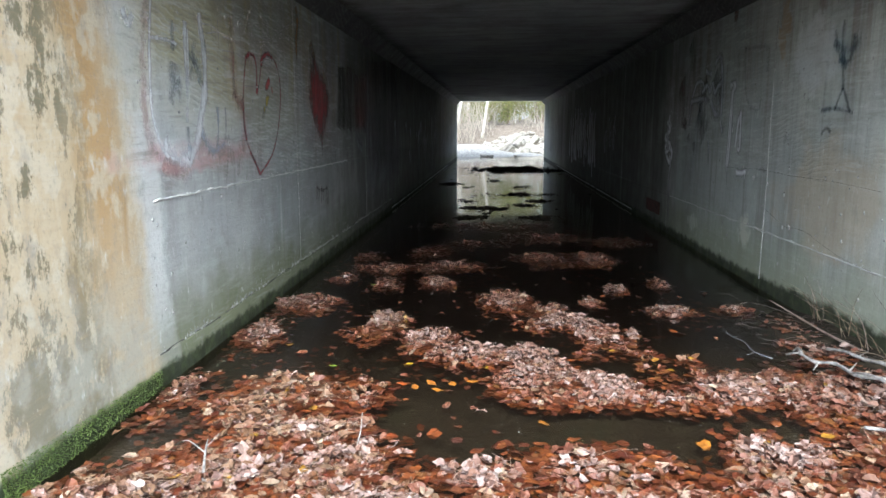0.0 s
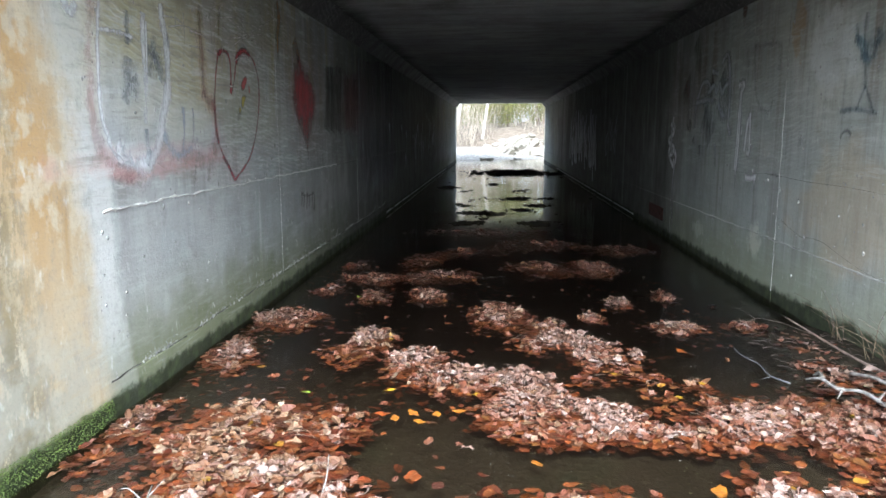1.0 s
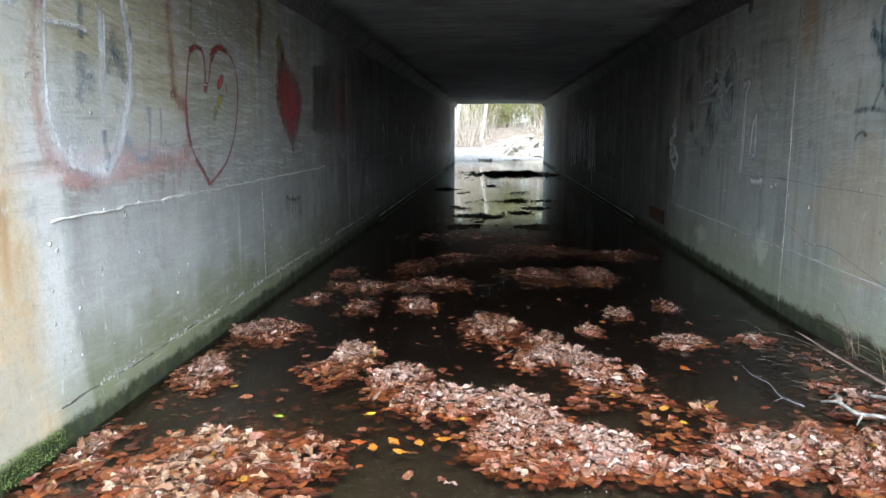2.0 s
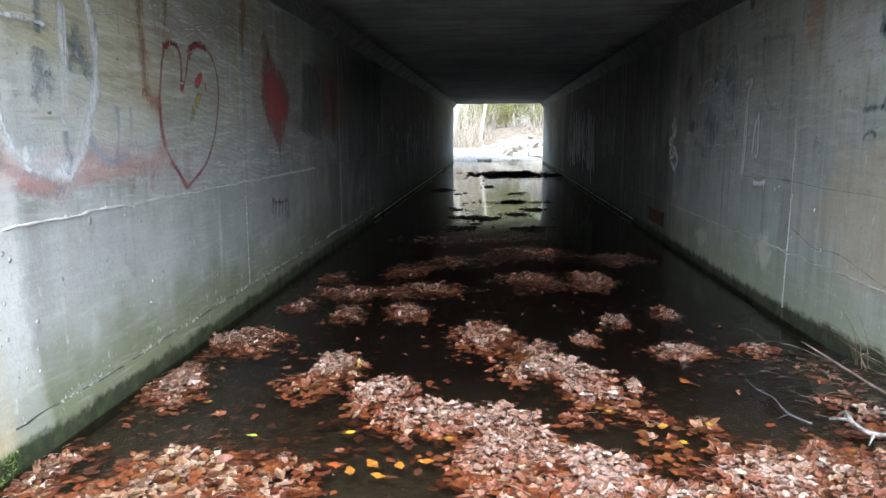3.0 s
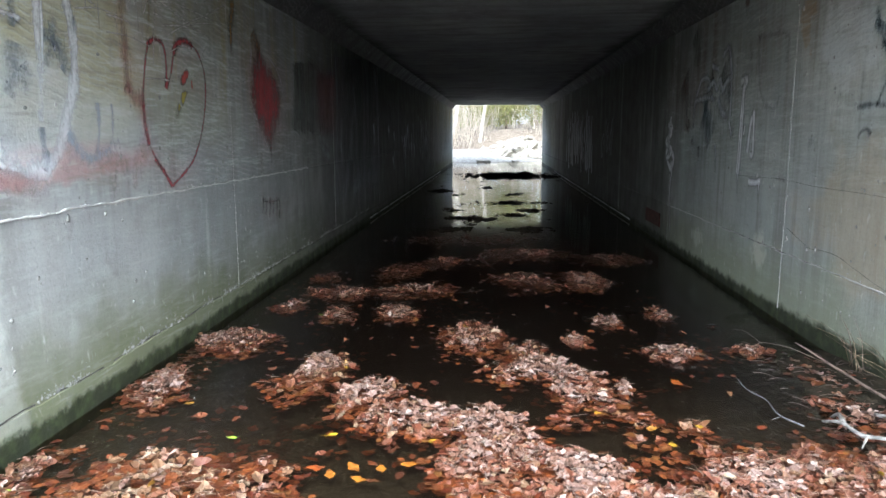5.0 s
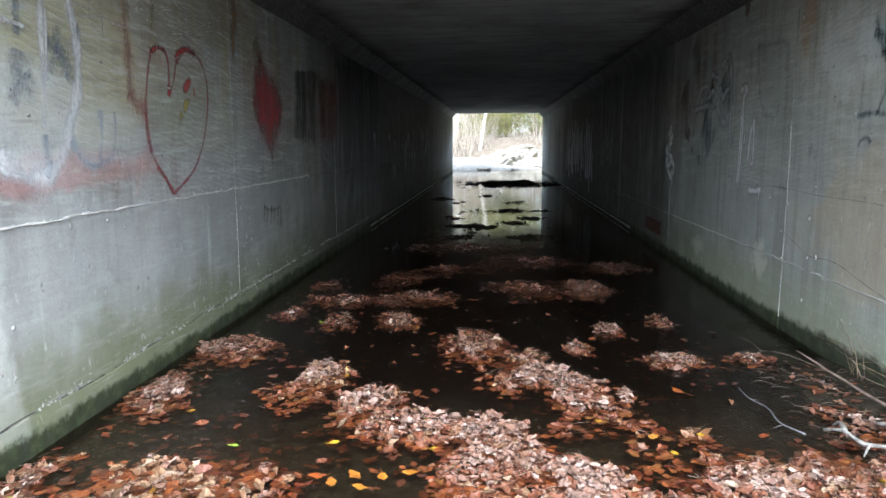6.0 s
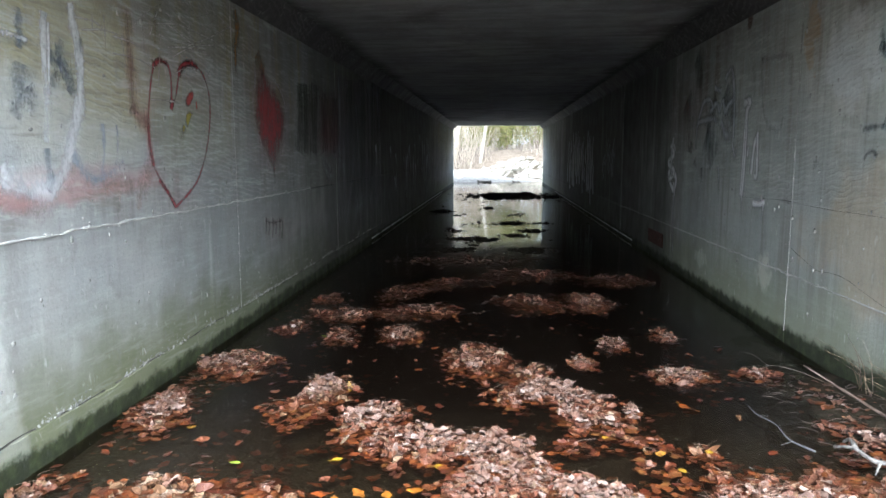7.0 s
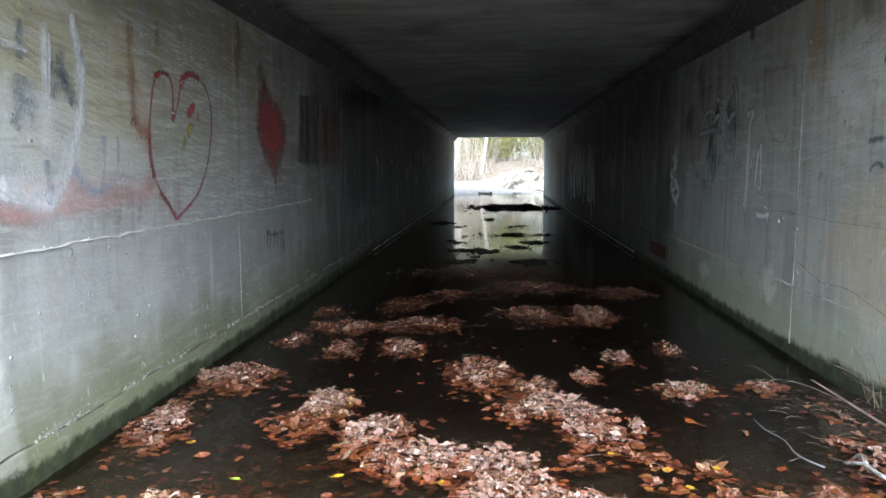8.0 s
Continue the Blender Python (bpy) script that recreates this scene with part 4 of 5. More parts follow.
p.stroke([(11.43, 2.01), (10.91, 2.03), (10.55, 1.99)], 0.06, 0.3)
p.stroke([(10.49, 1.99), (10.30, 1.83), (10.09, 1.81)], 0.1, 0.3)
p.stroke([(10.07, 1.73), (9.97, 1.61), (9.94, 1.68)], 0.05)
p.stroke([(10.41, 2.44), (10.22, 2.52), (10.12, 2.41)], 0.05, 0.3)
p.stroke([(10.78, 2.38), (10.66, 2.35), (10.52, 2.32)], 0.05)
p.stroke([(10.65, 2.38), (10.67, 2.33)], 0.04)
p.stroke([(10.51, 1.49), (10.45, 1.28), (10.43, 1.03)], 0.05, 0.8)
p.done("painted_scribble", P_CHALK, "worn white painted scribble")
p = Paint(1, 1.7)
p.stroke([(9.76, 2.13), (9.60, 2.14), (9.67, 2.05), (9.67, 1.94), (9.67, 1.66), (9.68, 1.41), (9.71, 1.19)], 0.06)
p.stroke([(9.70, 1.97), (9.71, 1.69), (9.73, 1.37), (9.74, 1.21)], 0.035)
p.stroke([(9.71, 1.21), (9.69, 1.08), (9.66, 0.94)], 0.03, 0.8)
p.stroke([(9.32, 1.82), (9.40, 1.72), (9.44, 1.57), (9.46, 1.43)], 0.05)
p.stroke([(9.34, 1.81), (9.32, 1.63), (9.31, 1.42), (9.38, 1.41)], 0.04)
p.stroke([(9.57, 1.69), (9.59, 1.60)], 0.03)
p.stroke([(9.37, 1.15), (9.23, 1.15), (9.06, 1.17)], 0.045)
p.stroke([(9.09, 1.16), (9.09, 1.07), (9.08, 0.95)], 0.025, 0.8)
p.stroke([(12.57, 1.77), (12.67, 1.54), (12.79, 1.31), (12.51, 1.13), (12.37, 1.28), (12.64, 1.43), (12.61, 1.62), (12.49, 1.71)], 0.07)
p.stroke([(12.50, 1.23), (12.44, 1.10), (12.48, 0.96), (12.48, 0.70), (12.41, 0.26)], 0.05, 0.4)
p.stroke([(12.75, 1.75), (12.55, 1.62), (12.85, 1.5), (12.5, 1.38), (12.8, 1.25)], 0.06)
p.stroke([(12.6, 1.85), (12.7, 1.6), (12.62, 1.3)], 0.05, 0.3)
p.done("painted_drips", P_DRIP, "white painted drips and loops")
p = Paint(1)
p.stroke([(9.33, 2.53), (9.30, 2.30), (9.24, 2.06), (9.09, 1.89), (8.83, 1.83), (8.74, 1.95)], 0.035, 0.3)
p.stroke([(9.34, 2.51), (8.98, 2.49), (8.65, 2.44), (8.64, 2.21)], 0.045, 0.2)
p.stroke([(9.56, 2.48), (9.46, 2.17), (9.42, 1.90)], 0.06, 0.5)
p.stroke([(8.71, 1.22), (8.60, 1.22), (8.51, 1.22)], 0.035)
p.stroke([(8.51, 1.22), (8.49, 1.20)], 0.03)
p.stroke([(8.09, 1.56), (7.99, 1.55)], 0.06)
p.done("painted_scrawl", P_FAINT, "dark illegible scrawl")
p = Paint(1, 1.0)
p.stroke([(7.08, 2.49), (7.07, 2.29), (7.03, 2.13), (7.00, 1.97)], 0.05)
p.stroke([(7.00, 1.97), (7.06, 1.87), (7.12, 1.78)], 0.03)
p.stroke([(7.00, 1.97), (6.93, 1.87), (6.85, 1.77)], 0.03)
p.stroke([(7.36, 1.79), (7.12, 1.80), (6.80, 1.76)], 0.045)
p.stroke([(7.21, 2.43), (7.14, 2.27), (7.04, 2.13)], 0.06, 0.3)
p.stroke([(6.88, 2.36), (6.88, 2.24), (7.00, 2.11)], 0.06, 0.3)
p.stroke([(7.22, 2.33), (6.99, 2.25), (6.77, 2.30)], 0.08, 0.4)
p.stroke([(7.11, 2.19), (6.96, 2.15), (6.87, 2.19)], 0.07, 0.4)
p.stroke([(7.31, 1.58), (7.28, 1.62), (7.20, 1.64), (7.14, 1.61)], 0.03)
p.done("painted_figure", P_SKY, "faded teal painted strokes")
p = Paint(1, 1.4)
r2 = random.Random(31)
for k in range(64):
    y, z, h = r2.uniform(20.8, 27.5), r2.uniform(0.85, 1.9), r2.uniform(0.2, 0.6)
    p.stroke([(y, z + h), (y + 0.1, z), (y, z - h)], r2.uniform(0.05, 0.16) * (1.4 if z < 1.2 else 1), -0.3)
for k in range(12):
    y, z, h = r2.uniform(17.4, 19.2), r2.uniform(1.2, 1.9), r2.uniform(0.12, 0.3)
    p.stroke([(y, z + h), (y + 0.15, z), (y, z - h), (y - 0.12, z)], 0.035, 0.2)
p.done("lime_streaks", P_CHALK, "white vertical lime streaks")

# fine cracks in the right wall
for points in ([(9.77, 1.19), (9.2, 1.205), (8.64, 1.22), (7.9, 1.205), (7.09, 1.21), (6.3, 1.19)], [(8.44, 0.83), (8.2, 0.77), (7.93, 0.72), (7.7, 0.735), (7.47, 0.73), (7.2, 0.68), (6.8, 0.62), (6.3, 0.60)]):
    bm = bmesh.new()
    tube(bm, [(HALF - 0.0005, y, z + 0.008 * noise.noise(Vector((y * 9, z, 3)))) for y, z in points], 0.0014, 0.0011, 5, 1.6)
    part("crack", bm, CRACK, wall_right)

# small rust-red plate low on the right wall
bm = bmesh.new()
box(bm, (HALF - 0.018, 13.05, 0.22), (HALF - 0.003, 14.05, 0.43), 0.004)
plate = part("metal_plate", bm, RUSTY)
for y in (13.2, 13.9):
    b2 = bmesh.new()
    bmesh.ops.create_cone(b2, cap_ends=True, segments=8, radius1=0.016, radius2=0.012, depth=0.012, matrix=pose(HALF - 0.023, y, 0.33, 0, 90, 0))
    part("bolt", b2, RUSTY, plate)
tagged(plate, "small rusty red plate fixed low on the concrete wall", "plate")

# ---- fallen leaves ----
def leaf_mesh(name, material, length, width, curl, cup, seed, bend=0.3):
    """One fallen leaf: a broad pointed oval, creased along its rib, wavy at the rim, with a stalk."""
    r = random.Random(seed)
    bm = bmesh.new()
    n = 6
    widest = r.uniform(0.38, 0.52)
    twist, wave = r.uniform(-0.25, 0.25), r.uniform(0.02, 0.07)
    rib, left, right = [], [], []
    for i in range(n + 1):
        t = i / n
        s = 0.5 * t / widest if t < widest else 0.5 + 0.5 * (t - widest) / (1 - widest)
        w = width * 0.5 * math.sin(math.pi * s) ** 0.8
        y = (t - 0.5) * length
        z = curl * length * (4 * (t - 0.5) ** 2 - 0.4)
        rib.append(bm.verts.new((0.03 * length * math.sin(3 * t + seed), y, z)))
        if 0 < i < n:
            for rim, k in ((left, -1), (right, 1)):
                q = w * r.uniform(0.62, 1.18)
                rim.append(bm.verts.new((k * q, y + r.uniform(-0.03, 0.03) * length, z + r.uniform(-0.25, 0.25) * q * bend + cup * q + k * twist * q * (t - 0.5) + wave * length * math.sin(5 * t + k + seed))))
    for rim, flip in ((left, False), (right, True)):
        ring = [rib[0]] + rim + [rib[n]]
        for i in range(n):
            a, b, c, d = rib[i], rib[i + 1], ring[i + 1], ring[i]
            f = [v for k, v in enumerate((a, b, c, d)) if v not in (a, b, c, d)[:k]]
            bm.faces.new(f if flip else f[::-1])
    s = [bm.verts.new((dx, -0.5 * length - dy, rib[0].co.z + dz)) for dx, dy, dz in ((0.0013, 0, 0), (-0.0013, 0, 0), (0.004, 0.25 * length, 0.006))]
    bm.faces.new(s)
    return mesh_of(bm, name, material)


SHAPES = ((0.085, 0.052, 0.05, 0.10), (0.098, 0.056, 0.12, 0.25), (0.072, 0.050, 0.03, 0.08), (0.105, 0.062, 0.08, 0.40), (0.082, 0.046, -0.08, 0.20), (0.064, 0.046, 0.18, 0.35), (0.092, 0.064, 0.04, -0.18))


def leaf_kind(name, material, bend, seed):
    return [leaf_mesh(name, material, s[0], s[1], bend * s[2], bend * s[3], seed + i, bend) for i, s in enumerate(SHAPES)]


DRY = leaf_kind("dry_leaf", LEAF_DRY, 1.7, 0)
WET = leaf_kind("wet_leaf", LEAF_WET, 0.25, 20)
ORANGE = leaf_kind("orange_leaf", LEAF_FRINGE, 0.25, 30)
TAN = leaf_kind("tan_leaf", LEAF_TAN, 1.4, 60)
PALE = leaf_kind("pale_leaf", LEAF_PALE, 1.7, 44)
YELLOW = [leaf_mesh("yellow_leaf", LEAF_YELLOW, 0.075, 0.055, 0.05, 0.1, 41), leaf_mesh("yellow_leaf", LEAF_YELLOW, 0.09, 0.05, 0.1, 0.2, 42)]
BRIGHT = leaf_kind("bright_orange_leaf", LEAF_BRIGHT, 0.3, 90)
GREEN = [leaf_mesh("green_leaf", LEAF_GREEN, 0.075, 0.05, 0.05, 0.1, 43)]
LAYERS = {"dry": (DRY, LEAF_DRY), "tan": (TAN, LEAF_TAN), "pale": (PALE, LEAF_PALE), "wet": (WET, LEAF_WET), "orange": (ORANGE, LEAF_FRINGE), "sunk": (WET, LEAF_SUNK)}
SHAPE_DATA = {}


def shape_data(me):
    if me.name not in SHAPE_DATA:
        co = np.empty(len(me.vertices) * 3)
        me.vertices.foreach_get("co", co)
        SHAPE_DATA[me.name] = (co.reshape(-1, 3), [tuple(p.vertices) for p in me.polygons])
    return SHAPE_DATA[me.name]


def joined_leaves(name, places, parent, material):
    """Leaves too many to count, in one mesh."""
    verts, faces = [], []
    for me, m in places:
        co, polys = shape_data(me)
        a = np.array(m)
        base = len(verts)
        verts.extend(map(tuple, co @ a[:3, :3].T + a[:3, 3]))
        faces.extend(tuple(base + i for i in f) for f in polys)
    me = bpy.data.meshes.new(name)
    me.from_pydata(verts, [], faces)
    me.materials.append(material)
    ob = new(name, me)
    ob.parent = parent
    return tagged(ob, kind="stuff")


def leaf_pose(r, x, y, z, tilt, size):
    return pose(x, y, z, r.gauss(0, tilt), r.gauss(0, tilt), r.uniform(0, 360)) @ Matrix.Diagonal((size, size, size, 1))


def bank_height(x, y):
    """The muddy bank against the right wall."""
    return -0.08 + 0.15 * smoothstep(1.45, 2.4, x + 0.12 * noise.noise(Vector((x * 3, y * 2, 1)))) * smoothstep(8.6, 6.6, y) + 0.006 * noise.noise(Vector((x * 9, y * 9, 1)))


def raft(cx, cy, rx, ry, cover=1.0, pale=0.6, heap=0.05, singles=50, label="floating raft of brown and pale fallen leaves", turn=0.0, tan=0.0, skirt=0.5):
    """Fallen leaves drifted together: a pile of dry ones on top, wet orange ones afloat and sunken round it."""
    r = random.Random(int(1000 * (cx + 7) + 100 * cy))
    c, s = math.cos(radians(turn)), math.sin(radians(turn))
    wide = 1.6
    spots = []
    for _ in range(int((2600 if cy < 8 else 2000) * 4 * wide * wide * rx * ry)):
        u, v = r.uniform(-wide, wide), r.uniform(-wide, wide)
        x, y = cx + u * rx * c - v * ry * s, cy + u * rx * s + v * ry * c
        if not -HALF + 0.05 < x < HALF - 0.05 or y < NEAR - 0.4:
            continue
        p = Vector((x, y, cy))
        d = math.hypot(u + 0.3 * noise.noise(p * 2.1), v + 0.3 * noise.noise(p * 2.1 + Vector((5, 0, 0))))
        d += 0.62 * noise.noise(p * 3.4 + Vector((0, 3, 0))) + 0.55 * noise.noise(p * 9) + 0.3 * noise.noise(p * 21)
        top = cover * smoothstep(1.0, 0.68, d)
        patch = noise.noise(Vector((x * 2.6, y * 2.6, 4))) + 0.6 * noise.noise(Vector((x * 7, y * 7, 4)))
        dice = r.random()
        if dice < 0.52 * top:
            worth = 1.1 * (1 - d) + 0.35 * patch + pale - 0.5 - (0.22 if y > 8.6 else 0.0) + 0.12 * (v > 0) + r.gauss(0, 0.2)
            if worth > 0.87:
                layer = "pale"
            elif worth > 0.36:
                layer = "tan" if r.random() < tan + 0.2 else "dry"
            else:
                layer = "orange" if y < 7.5 and r.random() < 0.6 else "wet"
            h = 0.006 + heap * smoothstep(1.0, 0.35, d) * r.random()
        elif dice < 0.52 * top + skirt * cover * (0.75 * smoothstep(1.22, 0.85, d) + 0.19 * smoothstep(1.75, 1.0, d)):
            layer = r.choice(("orange", "orange", "wet") if d < 0.95 else ("orange", "wet", "sunk") if v < 0 or y < 5.2 else ("wet", "sunk", "sunk"))
            h = -r.uniform(0.006, 0.03) if layer == "sunk" else r.choice((0.004, 0.004, -0.006))
        else:
            continue
        spots.append((h, x, y, layer, d))
    spots.sort(reverse=True)
    base = new("leaf_raft")
    base.location = (cx, cy, 0.0)
    tagged(base, label, "leaf raft", "drifted leaf rafts on the stream")
    inv = Matrix.Translation((-cx, -cy, 0))
    rest = {k: [] for k in LAYERS}
    step = max(1, len(spots) // max(1, 2 * singles))
    made = 0
    for i, (h, x, y, layer, d) in enumerate(spots):
        lying = layer in ("wet", "orange", "sunk")
        kind = YELLOW if r.random() < 0.006 and not lying else LAYERS[layer][0]
        me = r.choice(kind)
        z = h + max(0.0, bank_height(x, y) + 0.012 if x > 1.2 else 0.0)
        tilt = 3 if lying else (8 if r.random() < 0.68 else 26)
        m = inv @ leaf_pose(r, x, y, z, tilt, r.uniform(0.55, 1.05) * (1.35 if r.random() < 0.07 else 1.0) * (1.0 if y < 5.4 else 0.85 if y < 8 else 0.78))
        if layer != "sunk" and ((made < singles and i % step == 0) or kind is YELLOW):
            ob = new("leaf", me)
            ob.parent, ob.matrix_basis = base, m
            made += 1
        else:
            rest[layer].append((me, m))
    for layer, places in rest.items():
        if places:
            joined_leaves("sunken_layer" if layer == "sunk" else "leaf_layer", places, base, LAYERS[layer][1])
    # stalks and pine straw caught in the pile
    bm = bmesh.new()
    piled = [q for q in spots if q[0] > 0.005] or spots
    for _ in range(max(4, int(len(piled) * (0.16 if cy < 6.5 else 0.26)))):
        h, x, y, _, d = r.choice(piled)
        a, l = r.gauss(0, 0.9), r.uniform(0.03, 0.085)
        way = Vector((math.cos(a), math.sin(a), r.gauss(0.05, 0.18))) * l
        q = Vector((x - cx, y - cy, h + 0.016 + max(0.0, bank_height(x, y) if x > 1.2 else 0.0)))
        tube(bm, [q - way * 0.6, q + Vector((0, 0, 0.006)), q + way], 0.0014, 0.0007, 3, 0, 2)
    tagged(part("straw_litter", bm, STRAW_PALE if cy < 8.6 else STICK_BROWN, base), kind="stuff")
    return base


TAN_MAT = "thick mat of dry tan and cream fallen leaves on shallow water"
ORANGE_RAFT = "thin raft of wet orange leaves"
RED_DRIFT = "thin drift of reddish fallen leaves"
# nearest mats, at the mouth
raft(-1.95, 3.90, 0.50, 0.42, 1.0, 0.45, 0.05, 120, TAN_MAT, 8, 0.6)
raft(-1.45, 4.12, 0.52, 0.36, 1.0, 0.55, 0.05, 120, TAN_MAT, 14, 0.55)
raft(-1.05, 4.36, 0.28, 0.30, 1.0, 0.95, 0.07, 70, "pale heap of pinkish dry leaves on the water", 0, 0.2)
raft(-0.80, 3.85, 0.50, 0.32, 1.0, 0.6, 0.05, 90, TAN_MAT, 0, 0.45)
raft(-0.38, 4.18, 0.18, 0.17, 1.0, 1.0, 0.06, 40, "pale heap of pinkish dry leaves on the water", -10, 0.1)
raft(0.10, 3.85, 0.60, 0.30, 0.65, 0.4, 0.04, 90, "mat of mixed brown leaves at the culvert mouth", 0, 0.4)
raft(0.25, 4.28, 0.42, 0.24, 0.4, 0.4, 0.03, 80, "loose raft of wet brown and purplish leaves", 0, 0.2, 0.9)
raft(1.15, 4.45, 0.30, 0.26, 0.95, 0.85, 0.05, 70, turn=-15)
raft(1.10, 4.02, 0.62, 0.34, 0.7, 0.3, 0.04, 110, "raft of orange and tan leaves at the culvert mouth", 0, 0.4, 0.9)
raft(1.95, 4.30, 0.42, 0.55, 0.7, 0.35, 0.04, 90, "leaf mat over the muddy bank beside the wall", 0, 0.4)
raft(-1.62, 5.08, 0.40, 0.46, 0.85, 0.25, 0.045, 140, "raft of tan and cream fallen leaves on shallow water", -10, 0.7)
raft(-1.40, 4.62, 0.34, 0.22, 1.0, 0.5, 0.045, 70, turn=10, tan=0.65)
raft(-1.20, 5.18, 0.30, 0.24, 0.35, 0.4, 0.03, 60, "loose raft of wet brown and orange leaves", 0, 0.2, 1.0)
raft(-2.28, 5.22, 0.13, 0.42, 0.55, 0.5, 0.02, 25, "few leaves drifted against the wall foot", 0, 0.4)
# the long diagonal drift
raft(-1.25, 6.92, 0.15, 0.28, 1.0, 0.7, 0.05, 50, "small mound of pale straw-like leaves on the water", 0, 0.3)
raft(-1.34, 6.55, 0.20, 0.26, 0.25, 0.3, 0.01, 30, ORANGE_RAFT, 0, 0.1, 1.2)
raft(-0.84, 6.42, 0.27, 0.30, 1.0, 0.85, 0.06, 80, turn=-25)
raft(-0.52, 6.08, 0.31, 0.30, 1.0, 0.85, 0.06, 90, turn=-25)
raft(-0.07, 6.02, 0.18, 0.25, 1.0, 1.1, 0.09, 60, "pale dry heap of leaves on the water")
raft(-0.05, 5.55, 0.32, 0.36, 0.95, 0.68, 0.05, 110, turn=-20)
raft(0.40, 5.42, 0.36, 0.26, 0.95, 0.72, 0.05, 100, turn=-10)
raft(0.72, 5.24, 0.24, 0.16, 0.7, 0.45, 0.03, 50)
raft(1.20, 5.42, 0.34, 0.28, 0.95, 0.68, 0.05, 110, turn=5)
raft(1.60, 5.36, 0.34, 0.42, 0.9, 0.6, 0.05, 110, "leaf mat washed over the edge of the muddy bank", -15)
raft(2.02, 5.20, 0.38, 0.55, 0.7, 0.5, 0.04, 90, "leaf mat over the muddy bank beside the wall")
raft(2.03, 6.05, 0.22, 0.30, 0.35, 0.65, 0.04, 60, "leaf mat over the muddy bank beside the wall")
raft(0.82, 5.85, 0.12, 0.45, 0.14, 0.3, 0.01, 20, "few dark sunken leaves between the drifts", 0, 0.1, 1.5)
raft(2.12, 6.75, 0.20, 0.40, 0.10, 0.5, 0.02, 40, "dark sodden leaves and twigs on the muddy bank")
# drifts further in
raft(-0.20, 7.62, 0.24, 0.44, 1.0, 0.45, 0.06, 70)
raft(0.12, 7.28, 0.24, 0.26, 0.7, 0.45, 0.03, 40, turn=-20)
raft(0.33, 6.90, 0.31, 0.28, 1.0, 0.95, 0.07, 80, turn=-12)
raft(0.52, 6.42, 0.23, 0.32, 0.75, 0.55, 0.04, 70, turn=-10)
raft(0.78, 6.60, 0.07, 0.16, 0.8, 1.0, 0.04, 15, "small clump of pale leaves at a raft's edge")
raft(1.27, 7.44, 0.25, 0.26, 0.95, 0.85, 0.04, 45, turn=-20)
raft(1.85, 7.50, 0.20, 0.17, 0.7, 0.6, 0.03, 25)
raft(-2.10, 7.42, 0.28, 0.32, 0.95, 0.6, 0.05, 50, turn=30)
raft(-2.20, 6.45, 0.20, 0.48, 1.0, 0.62, 0.05, 60, turn=10)
raft(-1.46, 8.33, 0.15, 0.24, 0.95, 0.6, 0.05, 30)
raft(-0.91, 8.44, 0.18, 0.28, 1.0, 0.5, 0.06, 35)
raft(-1.96, 8.68, 0.14, 0.22, 0.9, 0.6, 0.04, 20)
raft(1.10, 5.98, 0.13, 0.15, 0.75, 0.4, 0.04, 25, "small clump of orange and pale leaves", 0, 0.2)
raft(0.91, 8.25, 0.10, 0.20, 0.9, 0.85, 0.05, 15)
raft(1.42, 8.55, 0.13, 0.24, 0.8, 0.7, 0.05, 15)
raft(0.60, 7.68, 0.13, 0.16, 0.9, 0.75, 0.03, 15)
raft(-1.55, 9.22, 0.42, 0.28, 0.8, 0.6, 0.04, 35, "long thin drift of reddish fallen leaves", -8)
raft(-0.87, 9.42, 0.46, 0.28, 0.85, 0.6, 0.04, 35, "long thin drift of reddish fallen leaves")
raft(0.31, 9.92, 0.36, 0.44, 0.7, 0.35, 0.04, 30, RED_DRIFT)
raft(0.92, 9.90, 0.28, 0.42, 0.9, 0.55, 0.05, 30, RED_DRIFT)
raft(1.49, 11.4, 0.33, 0.38, 0.7, 0.5, 0.04, 20, RED_DRIFT)
raft(-1.95, 10.0, 0.17, 0.34, 0.6, 0.4, 0.03, 15, RED_DRIFT)
raft(-1.10, 10.4, 0.25, 0.45, 0.4, 0.3, 0.03, 15, RED_DRIFT)
raft(-0.64, 11.1, 0.40, 0.40, 0.4, 0.4, 0.03, 15, RED_DRIFT)
raft(0.36, 11.7, 0.55, 0.45, 0.35, 0.4, 0.03, 15, RED_DRIFT)
raft(-0.4, 13.0, 1.1, 0.5, 0.13, 0.4, 0.02, 15, "sparse drift of reddish fallen leaves")

# single leaves afloat
r2 = random.Random(77)


def lone_leaf(x, y, kind, label, size=1.0):
    ob = new("leaf", r2.choice(kind))
    ob.matrix_basis = leaf_pose(r2, x, y, 0.006, 3, size)
    tagged(ob, label, "leaf", "single leaves afloat on the stream")


ON_WATER = "afloat on dark water"
lone_leaf(-0.916, 5.80, YELLOW, "yellow leaf " + ON_WATER, 0.95)
lone_leaf(0.90, 5.80, YELLOW, "yellow leaf " + ON_WATER, 0.8)
lone_leaf(-0.36, 5.76, YELLOW, "yellow leaf at the edge of a drift", 0.85)
lone_leaf(-1.60, 8.36, GREEN, "green-yellow leaf on the water", 1.1)
lone_leaf(-0.01, 7.85, GREEN, "green-yellow leaf on a leaf drift", 1.0)
lone_leaf(-1.44, 5.73, GREEN, "bright green leaf " + ON_WATER, 0.9)
lone_leaf(-2.25, 5.08, GREEN, "green-yellow leaf on the water", 1.0)
lone_leaf(1.18, 6.73, BRIGHT, "large wet orange leaf " + ON_WATER, 1.7)
lone_leaf(1.44, 6.59, TAN, "tan leaf " + ON_WATER, 1.1)
lone_leaf(-0.03, 4.84, BRIGHT, "wet orange leaf " + ON_WATER, 1.3)
